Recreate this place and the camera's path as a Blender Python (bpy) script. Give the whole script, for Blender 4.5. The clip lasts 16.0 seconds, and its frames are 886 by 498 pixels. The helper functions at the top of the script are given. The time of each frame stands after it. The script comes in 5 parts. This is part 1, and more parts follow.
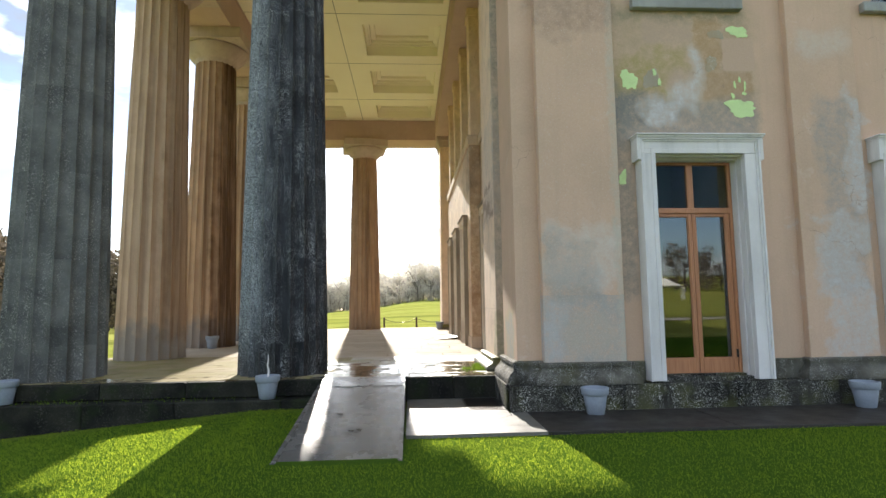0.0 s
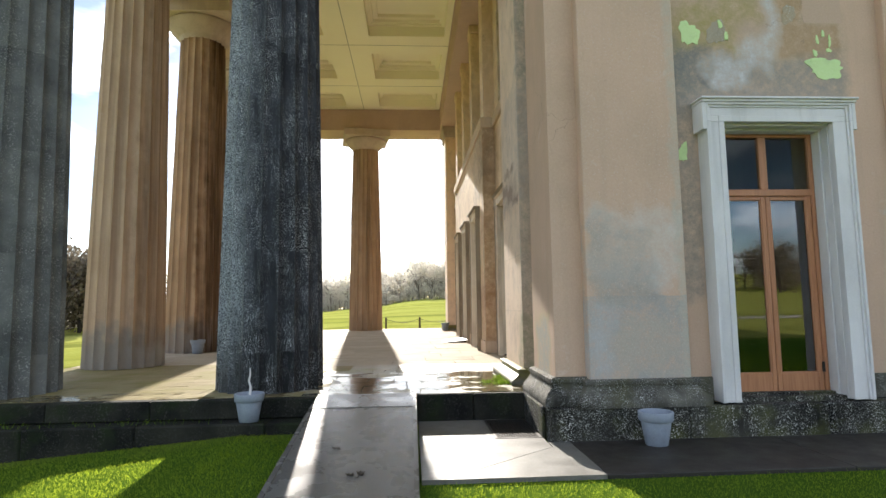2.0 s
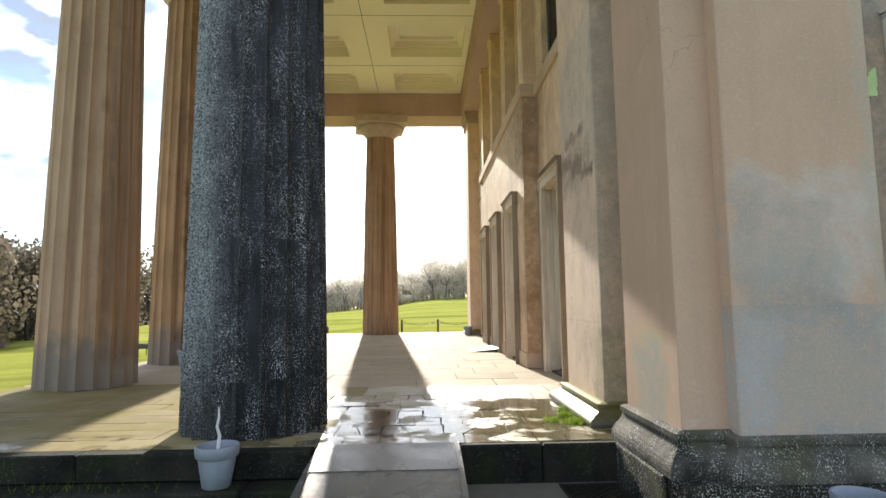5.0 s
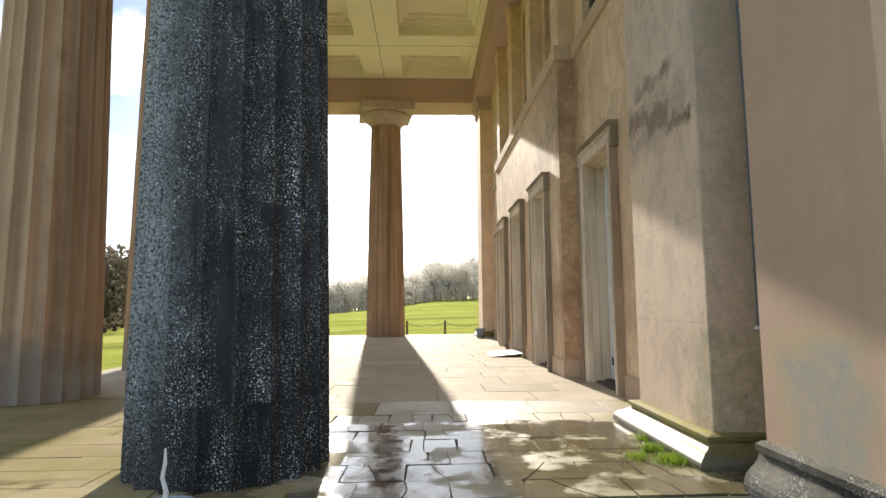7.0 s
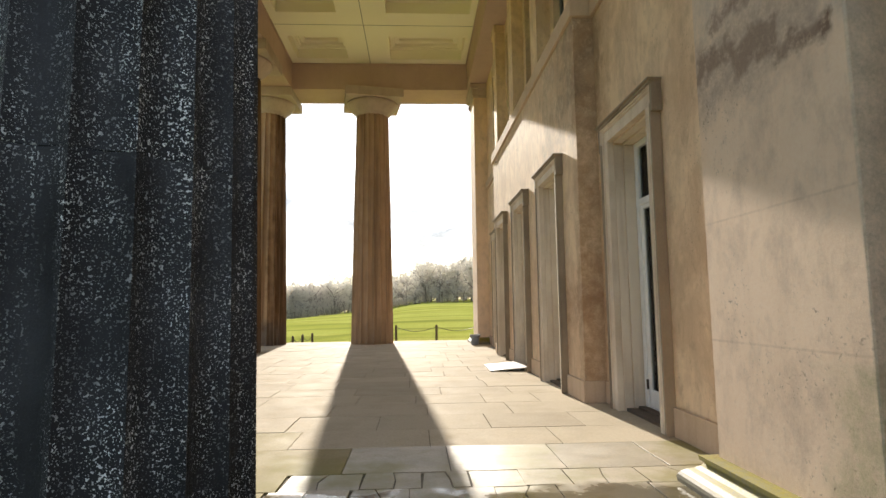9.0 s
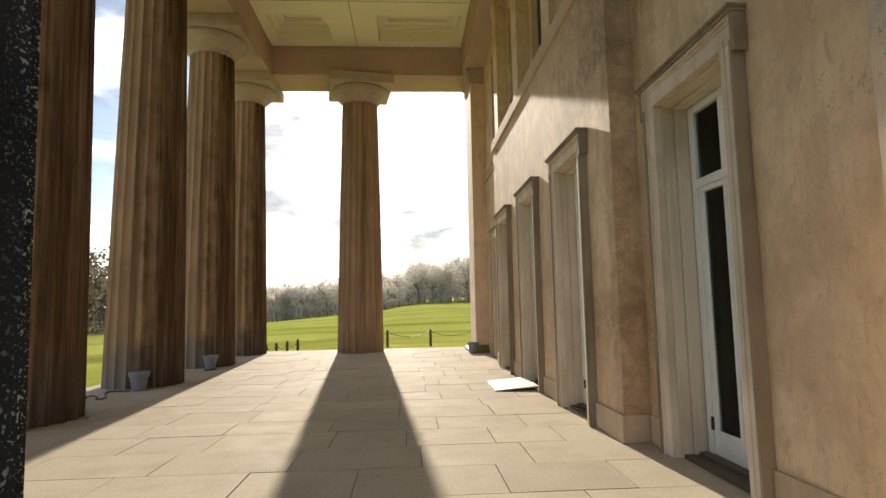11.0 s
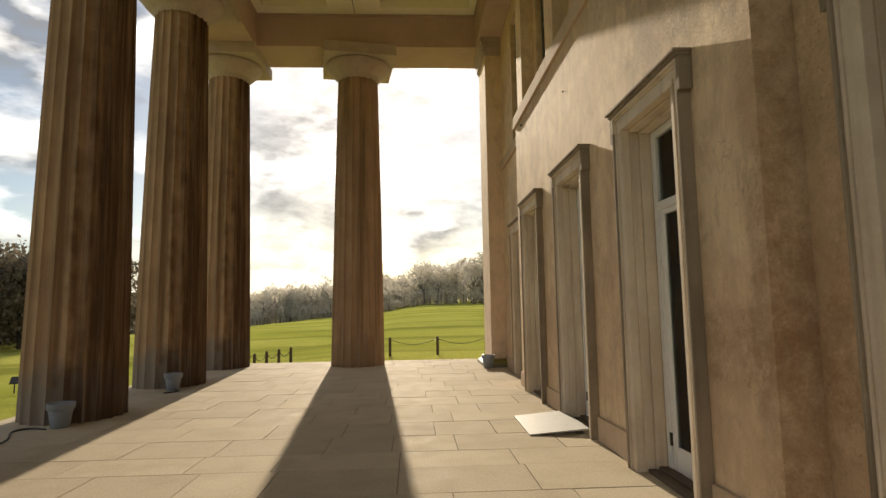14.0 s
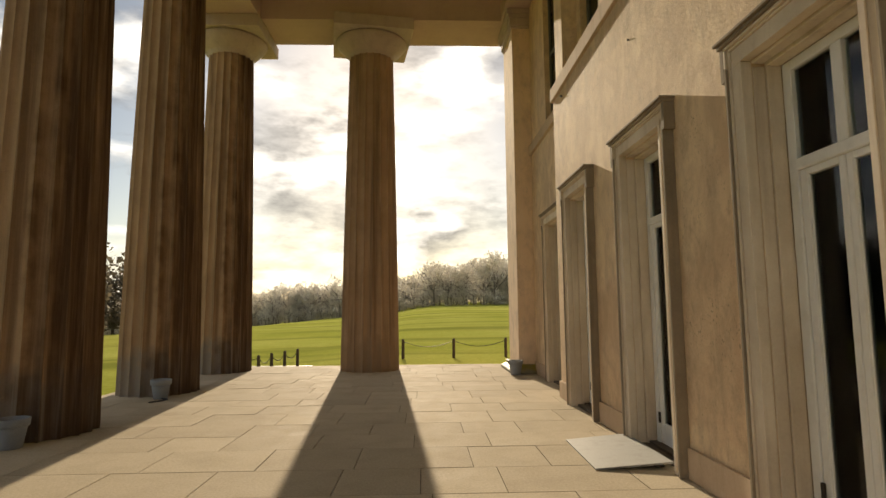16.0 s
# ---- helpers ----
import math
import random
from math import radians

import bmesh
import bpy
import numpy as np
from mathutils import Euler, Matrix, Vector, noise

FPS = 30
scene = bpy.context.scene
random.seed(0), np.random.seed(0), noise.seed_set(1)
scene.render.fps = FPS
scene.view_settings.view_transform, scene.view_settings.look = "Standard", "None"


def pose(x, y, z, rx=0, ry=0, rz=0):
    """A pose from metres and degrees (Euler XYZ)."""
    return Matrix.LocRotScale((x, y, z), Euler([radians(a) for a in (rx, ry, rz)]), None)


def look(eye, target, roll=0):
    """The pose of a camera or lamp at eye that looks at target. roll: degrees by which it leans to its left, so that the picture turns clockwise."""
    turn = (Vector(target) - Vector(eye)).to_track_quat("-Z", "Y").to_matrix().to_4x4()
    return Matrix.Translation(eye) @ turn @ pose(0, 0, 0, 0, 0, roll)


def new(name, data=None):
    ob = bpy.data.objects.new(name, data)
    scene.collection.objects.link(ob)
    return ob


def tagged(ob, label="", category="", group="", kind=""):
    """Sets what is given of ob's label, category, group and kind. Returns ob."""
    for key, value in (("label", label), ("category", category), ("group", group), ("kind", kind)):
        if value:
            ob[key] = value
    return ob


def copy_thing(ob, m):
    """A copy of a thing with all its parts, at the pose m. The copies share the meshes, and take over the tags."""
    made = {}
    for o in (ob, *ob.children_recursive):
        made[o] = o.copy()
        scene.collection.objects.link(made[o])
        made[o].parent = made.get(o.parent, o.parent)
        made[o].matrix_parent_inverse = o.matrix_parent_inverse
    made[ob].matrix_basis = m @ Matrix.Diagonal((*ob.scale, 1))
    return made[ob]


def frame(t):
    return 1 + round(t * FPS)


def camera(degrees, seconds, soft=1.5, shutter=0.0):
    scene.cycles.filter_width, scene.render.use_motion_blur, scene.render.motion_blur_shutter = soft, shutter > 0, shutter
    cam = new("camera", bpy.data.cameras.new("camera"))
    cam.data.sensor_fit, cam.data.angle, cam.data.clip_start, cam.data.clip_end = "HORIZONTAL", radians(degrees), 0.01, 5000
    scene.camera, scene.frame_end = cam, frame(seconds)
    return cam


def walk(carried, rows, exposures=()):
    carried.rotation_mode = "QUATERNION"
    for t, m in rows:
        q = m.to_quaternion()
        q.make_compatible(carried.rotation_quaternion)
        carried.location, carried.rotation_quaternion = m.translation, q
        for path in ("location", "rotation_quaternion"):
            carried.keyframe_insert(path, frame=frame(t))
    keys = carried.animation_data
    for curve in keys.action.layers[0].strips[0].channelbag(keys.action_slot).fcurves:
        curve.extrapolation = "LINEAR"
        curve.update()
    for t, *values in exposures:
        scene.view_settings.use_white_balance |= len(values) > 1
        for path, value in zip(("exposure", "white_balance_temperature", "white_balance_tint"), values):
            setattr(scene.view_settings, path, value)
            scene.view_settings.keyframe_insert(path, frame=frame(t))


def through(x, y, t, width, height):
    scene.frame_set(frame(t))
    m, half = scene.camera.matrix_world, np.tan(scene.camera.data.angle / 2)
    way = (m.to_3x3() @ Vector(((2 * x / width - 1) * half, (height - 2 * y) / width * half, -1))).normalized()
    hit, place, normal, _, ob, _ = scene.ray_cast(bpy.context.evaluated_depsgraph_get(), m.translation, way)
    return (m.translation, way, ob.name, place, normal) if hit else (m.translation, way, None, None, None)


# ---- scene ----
import collections
cam = camera(76.5, 16.0)
PATH = [
    (0, (0.327, 0.273, 1.121), (0.443, 2.26, 1.321), -0.8),
    (0.5, (0.275, 0.661, 1.155), (0.391, 2.648, 1.352), -0.8),
    (1, (0.267, 1.054, 1.14), (0.384, 3.041, 1.339), -0.7),
    (1.5, (0.219, 1.43, 1.153), (0.333, 3.417, 1.35), -0.8),
    (2, (0.18, 1.807, 1.176), (0.294, 3.794, 1.371), -0.8),
    (2.5, (0.169, 2.184, 1.211), (0.279, 4.172, 1.406), -0.9),
    (3, (0.102, 2.557, 1.226), (0.204, 4.544, 1.421), -0.8),
    (3.5, (0.055, 2.912, 1.241), (0.148, 4.9, 1.436), -0.8),
    (4, (0.01, 3.289, 1.28), (0.093, 5.278, 1.473), -0.8),
    (6.5, (-0.272, 5.371, 1.231), (-0.213, 7.36, 1.43), -0.6),
    (7, (-0.373, 5.784, 1.205), (-0.309, 7.773, 1.406), -0.5),
    (7.5, (-0.415, 6.206, 1.22), (-0.345, 8.194, 1.421), -0.6),
    (8, (-0.385, 6.665, 1.262), (-0.306, 8.654, 1.463), -0.6),
    (8.5, (-0.375, 7.129, 1.299), (-0.288, 9.117, 1.501), -0.7),
    (9, (-0.343, 7.532, 1.32), (-0.246, 9.519, 1.524), -0.7),
    (11.5, (-0.28, 9.668, 1.527), (-0.157, 11.654, 1.732), -1.1),
    (12, (-0.246, 10.085, 1.583), (-0.123, 12.071, 1.788), -1.1),
    (12.5, (-0.258, 10.515, 1.589), (-0.141, 12.501, 1.795), -1.0),
    (13, (-0.234, 10.931, 1.57), (-0.123, 12.917, 1.778), -0.9),
    (13.5, (-0.239, 11.373, 1.598), (-0.136, 13.359, 1.805), -0.9),
    (14, (-0.29, 11.778, 1.626), (-0.187, 13.765, 1.835), -0.9),
    (14.5, (-0.308, 12.202, 1.635), (-0.195, 14.188, 1.842), -0.8),
    (15, (-0.44, 12.622, 1.606), (-0.316, 14.607, 1.816), -0.7),
    (15.5, (-0.486, 12.993, 1.597), (-0.36, 14.977, 1.811), -0.6),
    (16, (-0.539, 13.359, 1.591), (-0.468, 15.347, 1.804), -0.5),
]
EXPOSURES = [(0.0, 1.8, 5750, 10), (6.5, 1.7, 5800, 10), (9.0, 1.5, 6000, 10), (11.5, 1.12, 6200, 10), (12.5, 0.95, 6400, 10), (14.0, 0.82, 6900, 10), (16.0, 0.72, 7350, 10)]
walk(cam, [(t, look(eye, target, roll)) for t, eye, target, roll in PATH], EXPOSURES)

# ---- light ----
SUN_SLOPE, SUN_SIDE = 0.403, -0.083
sun_dir = Vector((SUN_SIDE, 1.0, SUN_SLOPE)).normalized()
sun = new("sun", bpy.data.lights.new("sun", "SUN"))
sun.data.energy, sun.data.angle, sun.data.color = 3.35, radians(0.6), (1.0, 0.86, 0.68)
sun.matrix_world = look((0, 0, 40), Vector((0, 0, 40)) - sun_dir)

world = bpy.data.worlds.new("sky")
scene.world = world
world.use_nodes = True
wn, wl = world.node_tree.nodes, world.node_tree.links
wn.clear()
w_out, w_bg = wn.new("ShaderNodeOutputWorld"), wn.new("ShaderNodeBackground")
w_sky = wn.new("ShaderNodeTexSky")
w_sky.sky_type, w_sky.sun_disc = "NISHITA", False
w_sky.sun_elevation = math.asin(sun_dir.z)
w_sky.sun_rotation = math.atan2(sun_dir.x, sun_dir.y)
w_sky.air_density, w_sky.dust_density, w_sky.ozone_density = 1.0, 0.5, 1.0
w_co = wn.new("ShaderNodeTexCoord")
w_map = wn.new("ShaderNodeMapping")
w_map.inputs["Scale"].default_value = (1.0, 1.0, 2.6)
w_noise = wn.new("ShaderNodeTexNoise")
w_noise.inputs["Scale"].default_value, w_noise.inputs["Detail"].default_value = 3.6, 9.0
w_noise.inputs["Roughness"].default_value = 0.58
w_ramp = wn.new("ShaderNodeValToRGB")
w_ramp.color_ramp.elements[0].position, w_ramp.color_ramp.elements[1].position = 0.43, 0.61
w_dim = wn.new("ShaderNodeMix")
w_dim.data_type, w_dim.blend_type = "RGBA", "MULTIPLY"
w_dim.inputs[0].default_value = 1.0
w_dim.inputs[7].default_value = (0.36, 0.36, 0.36, 1.0)
w_noise2 = wn.new("ShaderNodeTexNoise")
w_noise2.inputs["Scale"].default_value, w_noise2.inputs["Detail"].default_value = 7.0, 8.0
w_under = wn.new("ShaderNodeMix")
w_under.data_type = "RGBA"
w_under.inputs[6].default_value = (1.15, 1.15, 1.16, 1.0)
w_under.inputs[7].default_value = (7.4, 7.25, 7.0, 1.0)
w_ramp2 = wn.new("ShaderNodeMapRange")
w_ramp2.inputs["From Min"].default_value, w_ramp2.inputs["From Max"].default_value = 0.44, 0.64
w_glow = wn.new("ShaderNodeMix")
w_glow.data_type, w_glow.blend_type = "RGBA", "ADD"
w_glow.inputs[0].default_value = 0.05
w_cloud = wn.new("ShaderNodeMix")
w_cloud.data_type = "RGBA"
wl.new(w_co.outputs["Generated"], w_map.inputs["Vector"])
wl.new(w_map.outputs[0], w_noise.inputs["Vector"])
wl.new(w_map.outputs[0], w_noise2.inputs["Vector"])
wl.new(w_noise.outputs["Fac"], w_ramp.inputs[0])
wl.new(w_noise2.outputs["Fac"], w_ramp2.inputs["Value"])
wl.new(w_ramp2.outputs[0], w_under.inputs[0])
wl.new(w_sky.outputs[0], w_dim.inputs[6])
wl.new(w_under.outputs[2], w_glow.inputs[6])
wl.new(w_sky.outputs[0], w_glow.inputs[7])
wl.new(w_ramp.outputs[0], w_cloud.inputs[0])
wl.new(w_dim.outputs[2], w_cloud.inputs[6])
wl.new(w_glow.outputs[2], w_cloud.inputs[7])
wl.new(w_cloud.outputs[2], w_bg.inputs[0])
wl.new(w_bg.outputs[0], w_out.inputs[0])
w_bg.inputs[1].default_value = 0.148


# ---- materials ----
def shade(name, rough=0.8, metal=0.0, spec=0.5):
    m = bpy.data.materials.new(name)
    m.use_nodes = True
    b = m.node_tree.nodes["Principled BSDF"]
    b.inputs["Roughness"].default_value, b.inputs["Metallic"].default_value = rough, metal
    b.inputs["Specular IOR Level"].default_value = spec
    return m, m.node_tree.nodes, m.node_tree.links, b


def coords(n, l, stretch=(1, 1, 1), vary=True):
    """Object coordinates, shifted by the object's random number."""
    co, mp = n.new("ShaderNodeTexCoord"), n.new("ShaderNodeMapping")
    mp.inputs["Scale"].default_value = stretch
    l.new(co.outputs["Object"], mp.inputs["Vector"])
    if vary:
        info, mul = n.new("ShaderNodeObjectInfo"), n.new("ShaderNodeMath")
        mul.operation = "MULTIPLY"
        mul.inputs[1].default_value = 37.0
        l.new(info.outputs["Random"], mul.inputs[0])
        comb = n.new("ShaderNodeCombineXYZ")
        l.new(mul.outputs[0], comb.inputs[0])
        l.new(mul.outputs[0], comb.inputs[1])
        l.new(comb.outputs[0], mp.inputs["Location"])
    return mp.outputs[0]


def noise_mask(n, l, vec, scale, lo, hi, detail=6.0, rough=0.6, distort=0.0):
    t, r = n.new("ShaderNodeTexNoise"), n.new("ShaderNodeMapRange")
    t.inputs["Scale"].default_value, t.inputs["Detail"].default_value = scale, detail
    t.inputs["Roughness"].default_value, t.inputs["Distortion"].default_value = rough, distort
    r.inputs["From Min"].default_value, r.inputs["From Max"].default_value = lo, hi
    l.new(vec, t.inputs["Vector"])
    l.new(t.outputs["Fac"], r.inputs["Value"])
    return r.outputs[0]


def blend(n, l, fac, a, b, mode="MIX"):
    m = n.new("ShaderNodeMix")
    m.data_type, m.blend_type = "RGBA", mode
    for sock, v in ((m.inputs[0], fac), (m.inputs[6], a), (m.inputs[7], b)):
        if isinstance(v, (int, float)):
            sock.default_value = v
        elif isinstance(v, tuple):
            sock.default_value = (*v, 1.0)
        else:
            l.new(v, sock)
    return m.outputs[2]


def combine(n, l, op, a, b):
    m = n.new("ShaderNodeMath")
    m.operation, m.use_clamp = op, True
    for sock, v in ((m.inputs[0], a), (m.inputs[1], b)):
        if isinstance(v, (int, float)):
            sock.default_value = v
        else:
            l.new(v, sock)
    return m.outputs[0]


def bumped(n, l, b, height, strength, dist=0.01):
    k = n.new("ShaderNodeBump")
    k.inputs["Strength"].default_value, k.inputs["Distance"].default_value = strength, dist
    l.new(height, k.inputs["Height"])
    l.new(k.outputs[0], b.inputs["Normal"])


def height_mask(n, l, z0, z1, wobble=0.25, scale=3.0):
    """1 below z0, 0 above z1, with a ragged line between."""
    co, sep = n.new("ShaderNodeTexCoord"), n.new("ShaderNodeSeparateXYZ")
    l.new(co.outputs["Object"], sep.inputs[0])
    t, add, r = n.new("ShaderNodeTexNoise"), n.new("ShaderNodeMath"), n.new("ShaderNodeMapRange")
    t.inputs["Scale"].default_value, t.inputs["Detail"].default_value = scale, 5.0
    l.new(co.outputs["Object"], t.inputs["Vector"])
    add.operation = "MULTIPLY_ADD"
    l.new(t.outputs["Fac"], add.inputs[0])
    add.inputs[1].default_value = wobble * 4
    l.new(sep.outputs[2], add.inputs[2])
    r.inputs["From Min"].default_value, r.inputs["From Max"].default_value = z0 + wobble * 2, z1 + wobble * 2
    r.inputs["To Min"].default_value, r.inputs["To Max"].default_value = 1.0, 0.0
    l.new(add.outputs[0], r.inputs["Value"])
    return r.outputs[0]


def region(n, l, axis, a0, a1, z0, z1, soft=0.08, wobble=0.2, scale=2.5, second=2):
    """1 inside a ragged patch of a wall, 0 outside."""
    co, sep, t = n.new("ShaderNodeTexCoord"), n.new("ShaderNodeSeparateXYZ"), n.new("ShaderNodeTexNoise")
    t.inputs["Scale"].default_value, t.inputs["Detail"].default_value = scale, 7.0
    l.new(co.outputs["Object"], t.inputs["Vector"])
    mul, add = n.new("ShaderNodeVectorMath"), n.new("ShaderNodeVectorMath")
    mul.operation, add.operation = "MULTIPLY_ADD", "ADD"
    mul.inputs[1].default_value = (wobble * 4,) * 3
    mul.inputs[2].default_value = (-wobble * 2,) * 3
    l.new(t.outputs["Color"], mul.inputs[0])
    l.new(mul.outputs[0], add.inputs[0])
    l.new(co.outputs["Object"], add.inputs[1])
    l.new(add.outputs[0], sep.inputs[0])
    out = None
    for sock, v, up in ((axis, a0, True), (axis, a1, False), (second, z0, True), (second, z1, False)):
        r = n.new("ShaderNodeMapRange")
        r.inputs["From Min"].default_value, r.inputs["From Max"].default_value = v - soft, v + soft
        if not up:
            r.inputs["To Min"].default_value, r.inputs["To Max"].default_value = 1.0, 0.0
        l.new(sep.outputs[sock], r.inputs["Value"])
        out = combine(n, l, "MULTIPLY", out, r.outputs[0]) if out else r.outputs[0]
    return out


def stucco(name, c, stain, pale, rough=0.85, amount=0.6, streaks=0.5, bump=0.35, damp=None, specks=0.0, patches=(), soot=None, relief=0.003, vary=True, pits=None, sooty=0.9, cracks=None, mottle=None):
    """Painted render: cloudy stains, runs, pale scuffs and a fine grain; damp: colour of a ragged band at the foot."""
    m, n, l, b = shade(name, rough, 0.0, 0.25)
    v = coords(n, l, vary=vary)
    runs = coords(n, l, (5.0, 5.0, 0.35), vary)
    col = blend(n, l, combine(n, l, "MULTIPLY", noise_mask(n, l, v, 0.9, 0.42, 0.68), amount), c, stain)
    col = blend(n, l, combine(n, l, "MULTIPLY", noise_mask(n, l, runs, 1.3, 0.5, 0.72), streaks), col, stain)
    col = blend(n, l, combine(n, l, "MULTIPLY", noise_mask(n, l, v, 2.7, 0.6, 0.74, 9.0, 0.7, 0.6), 0.55), col, pale)
    fine = noise_mask(n, l, v, 45.0, 0.2, 0.8, 4.0, 0.7)
    if soot:
        long_runs = coords(n, l, (3.2, 3.2, 0.10), vary)
        col = blend(n, l, combine(n, l, "MULTIPLY", noise_mask(n, l, long_runs, 1.6, 0.48, 0.64, 7.0), sooty), col, soot)
    if damp:
        col = blend(n, l, combine(n, l, "MULTIPLY", height_mask(n, l, 0.55, 0.95), 0.85), col, damp)
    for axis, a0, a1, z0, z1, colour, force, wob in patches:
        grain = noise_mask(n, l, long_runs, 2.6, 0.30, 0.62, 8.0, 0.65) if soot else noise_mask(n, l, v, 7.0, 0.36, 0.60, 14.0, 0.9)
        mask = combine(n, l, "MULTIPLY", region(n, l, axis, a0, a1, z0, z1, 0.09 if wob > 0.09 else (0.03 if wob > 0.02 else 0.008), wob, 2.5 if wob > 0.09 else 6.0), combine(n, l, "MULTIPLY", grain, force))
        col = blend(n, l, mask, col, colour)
    if pits:
        blot = noise_mask(n, l, coords(n, l, (1.0, 1.0, 0.6), vary), 3.2, 0.48, 0.66, 10.0, 0.72)
        col = blend(n, l, combine(n, l, "MULTIPLY", blot, 0.42), col, pits)
        dots = combine(n, l, "MULTIPLY", noise_mask(n, l, v, 34.0, 0.60, 0.68, 4.0, 0.6), noise_mask(n, l, v, 1.3, 0.5, 0.66, 4.0))
        col = blend(n, l, combine(n, l, "MULTIPLY", dots, 0.75), col, tuple(k * 0.5 for k in pits))
    if mottle:
        big = noise_mask(n, l, coords(n, l, (1.0, 1.0, 0.75), vary), 1.7, 0.46, 0.60, 14.0, 0.68, 0.8)
        col = blend(n, l, combine(n, l, "MULTIPLY", big, 0.6), col, mottle)
        small = noise_mask(n, l, coords(n, l, (1.0, 1.0, 0.5), vary), 8.0, 0.54, 0.66, 12.0, 0.75, 0.5)
        col = blend(n, l, combine(n, l, "MULTIPLY", small, 0.5), col, tuple(k * 0.75 for k in mottle))
    if cracks:
        vo, wob, add = n.new("ShaderNodeTexVoronoi"), n.new("ShaderNodeTexNoise"), n.new("ShaderNodeVectorMath")
        vo.feature = "DISTANCE_TO_EDGE"
        vo.inputs["Scale"].default_value = 0.75
        wob.inputs["Scale"].default_value, wob.inputs["Detail"].default_value = 3.0, 9.0
        add.operation = "MULTIPLY_ADD"
        add.inputs[1].default_value = (0.55, 0.55, 0.55)
        l.new(v, wob.inputs["Vector"])
        l.new(wob.outputs["Color"], add.inputs[0])
        l.new(v, add.inputs[2])
        l.new(add.outputs[0], vo.inputs["Vector"])
        thin = n.new("ShaderNodeMapRange")
        thin.inputs["From Min"].default_value, thin.inputs["From Max"].default_value = 0.0, 0.004
        thin.inputs["To Min"].default_value, thin.inputs["To Max"].default_value = 1.0, 0.0
        l.new(vo.outputs["Distance"], thin.inputs["Value"])
        col = blend(n, l, combine(n, l, "MULTIPLY", thin.outputs[0], combine(n, l, "MULTIPLY", noise_mask(n, l, v, 0.8, 0.52, 0.66, 3.0), 0.7)), col, cracks)
    if specks:
        col = blend(n, l, combine(n, l, "MULTIPLY", noise_mask(n, l, v, 60.0, 0.62, 0.68, 3.0, 0.6), specks), col, pale)
    col = blend(n, l, 0.10, col, fine, "OVERLAY")
    l.new(col, b.inputs["Base Color"])
    lumps = noise_mask(n, l, v, 13.0, 0.3, 0.7, 9.0, 0.7)
    bumped(n, l, b, combine(n, l, "ADD", combine(n, l, "MULTIPLY", fine, 0.55), combine(n, l, "MULTIPLY", lumps, 0.45)), bump, relief)
    return m


def lichened(name, c, dark, speck, density=0.55, rough=0.55, bump=0.8, size=55.0, green=None, spec=0.4, sparse=0.0, sky_film=None, foot=None):
    """Dark weathered stone with pale lichen flecks, denser in cloudy patches."""
    m, n, l, b = shade(name, rough, 0.0, spec)
    v = coords(n, l)
    runs = coords(n, l, (4.0, 4.0, 0.5))
    col = blend(n, l, noise_mask(n, l, v, 1.6, 0.35, 0.65), c, dark)
    if green:
        col = blend(n, l, combine(n, l, "MULTIPLY", noise_mask(n, l, v, 2.3, 0.5, 0.7), 0.7), col, green)
    # west side: fine lichen, paled further with sky light put into the colour
    if sky_film:
        thin = combine(n, l, "MULTIPLY", region(n, l, 0, -2.0, -0.30, -1.0, 20.0, 0.2, 0.12), noise_mask(n, l, v, 48.0, 0.40, 0.56, 6.0, 0.7))
        col = blend(n, l, thin, col, sky_film)
    if foot:
        col = blend(n, l, combine(n, l, "MULTIPLY", height_mask(n, l, 0.25, 1.1), 0.75), col, foot)
    flecks = noise_mask(n, l, v, size, 0.60 + sparse, 0.63 + sparse, 1.5, 0.5)
    small = noise_mask(n, l, v, size * 2.0, 0.61 + sparse, 0.65 + sparse, 1.5, 0.5)
    patch = combine(n, l, "MULTIPLY", noise_mask(n, l, runs, 1.4, 0.38, 0.62, 5.0), noise_mask(n, l, v, 2.1, 0.28, 0.55, 4.0))
    both = combine(n, l, "ADD", flecks, combine(n, l, "MULTIPLY", small, 0.8))
    col = blend(n, l, combine(n, l, "MULTIPLY", combine(n, l, "MULTIPLY", both, patch), density), col, speck)
    l.new(col, b.inputs["Base Color"])
    bumped(n, l, b, combine(n, l, "ADD", both, noise_mask(n, l, v, 22.0, 0.2, 0.8)), bump, 0.006)
    return m


def plain(name, c, rough=0.5, metal=0.0, spec=0.5, var=0.12, scale=6.0, bump=0.08, dirt=(0.12, 0.1, 0.07), dirty=0.35):
    m, n, l, b = shade(name, rough, metal, spec)
    v = coords(n, l)
    col = blend(n, l, combine(n, l, "MULTIPLY", noise_mask(n, l, v, scale, 0.52, 0.78, 8.0), dirty), c, dirt)
    fine = noise_mask(n, l, v, scale * 9, 0.2, 0.8, 4.0)
    col = blend(n, l, var, col, fine, "OVERLAY")
    l.new(col, b.inputs["Base Color"])
    bumped(n, l, b, fine, bump, 0.003)
    return m


def wood(name, c, dark, rough=0.45):
    m, n, l, b = shade(name, rough, 0.0, 0.4)
    v = coords(n, l, (30.0, 30.0, 1.5))
    col = blend(n, l, noise_mask(n, l, v, 1.5, 0.35, 0.7), c, dark)
    l.new(col, b.inputs["Base Color"])
    return m


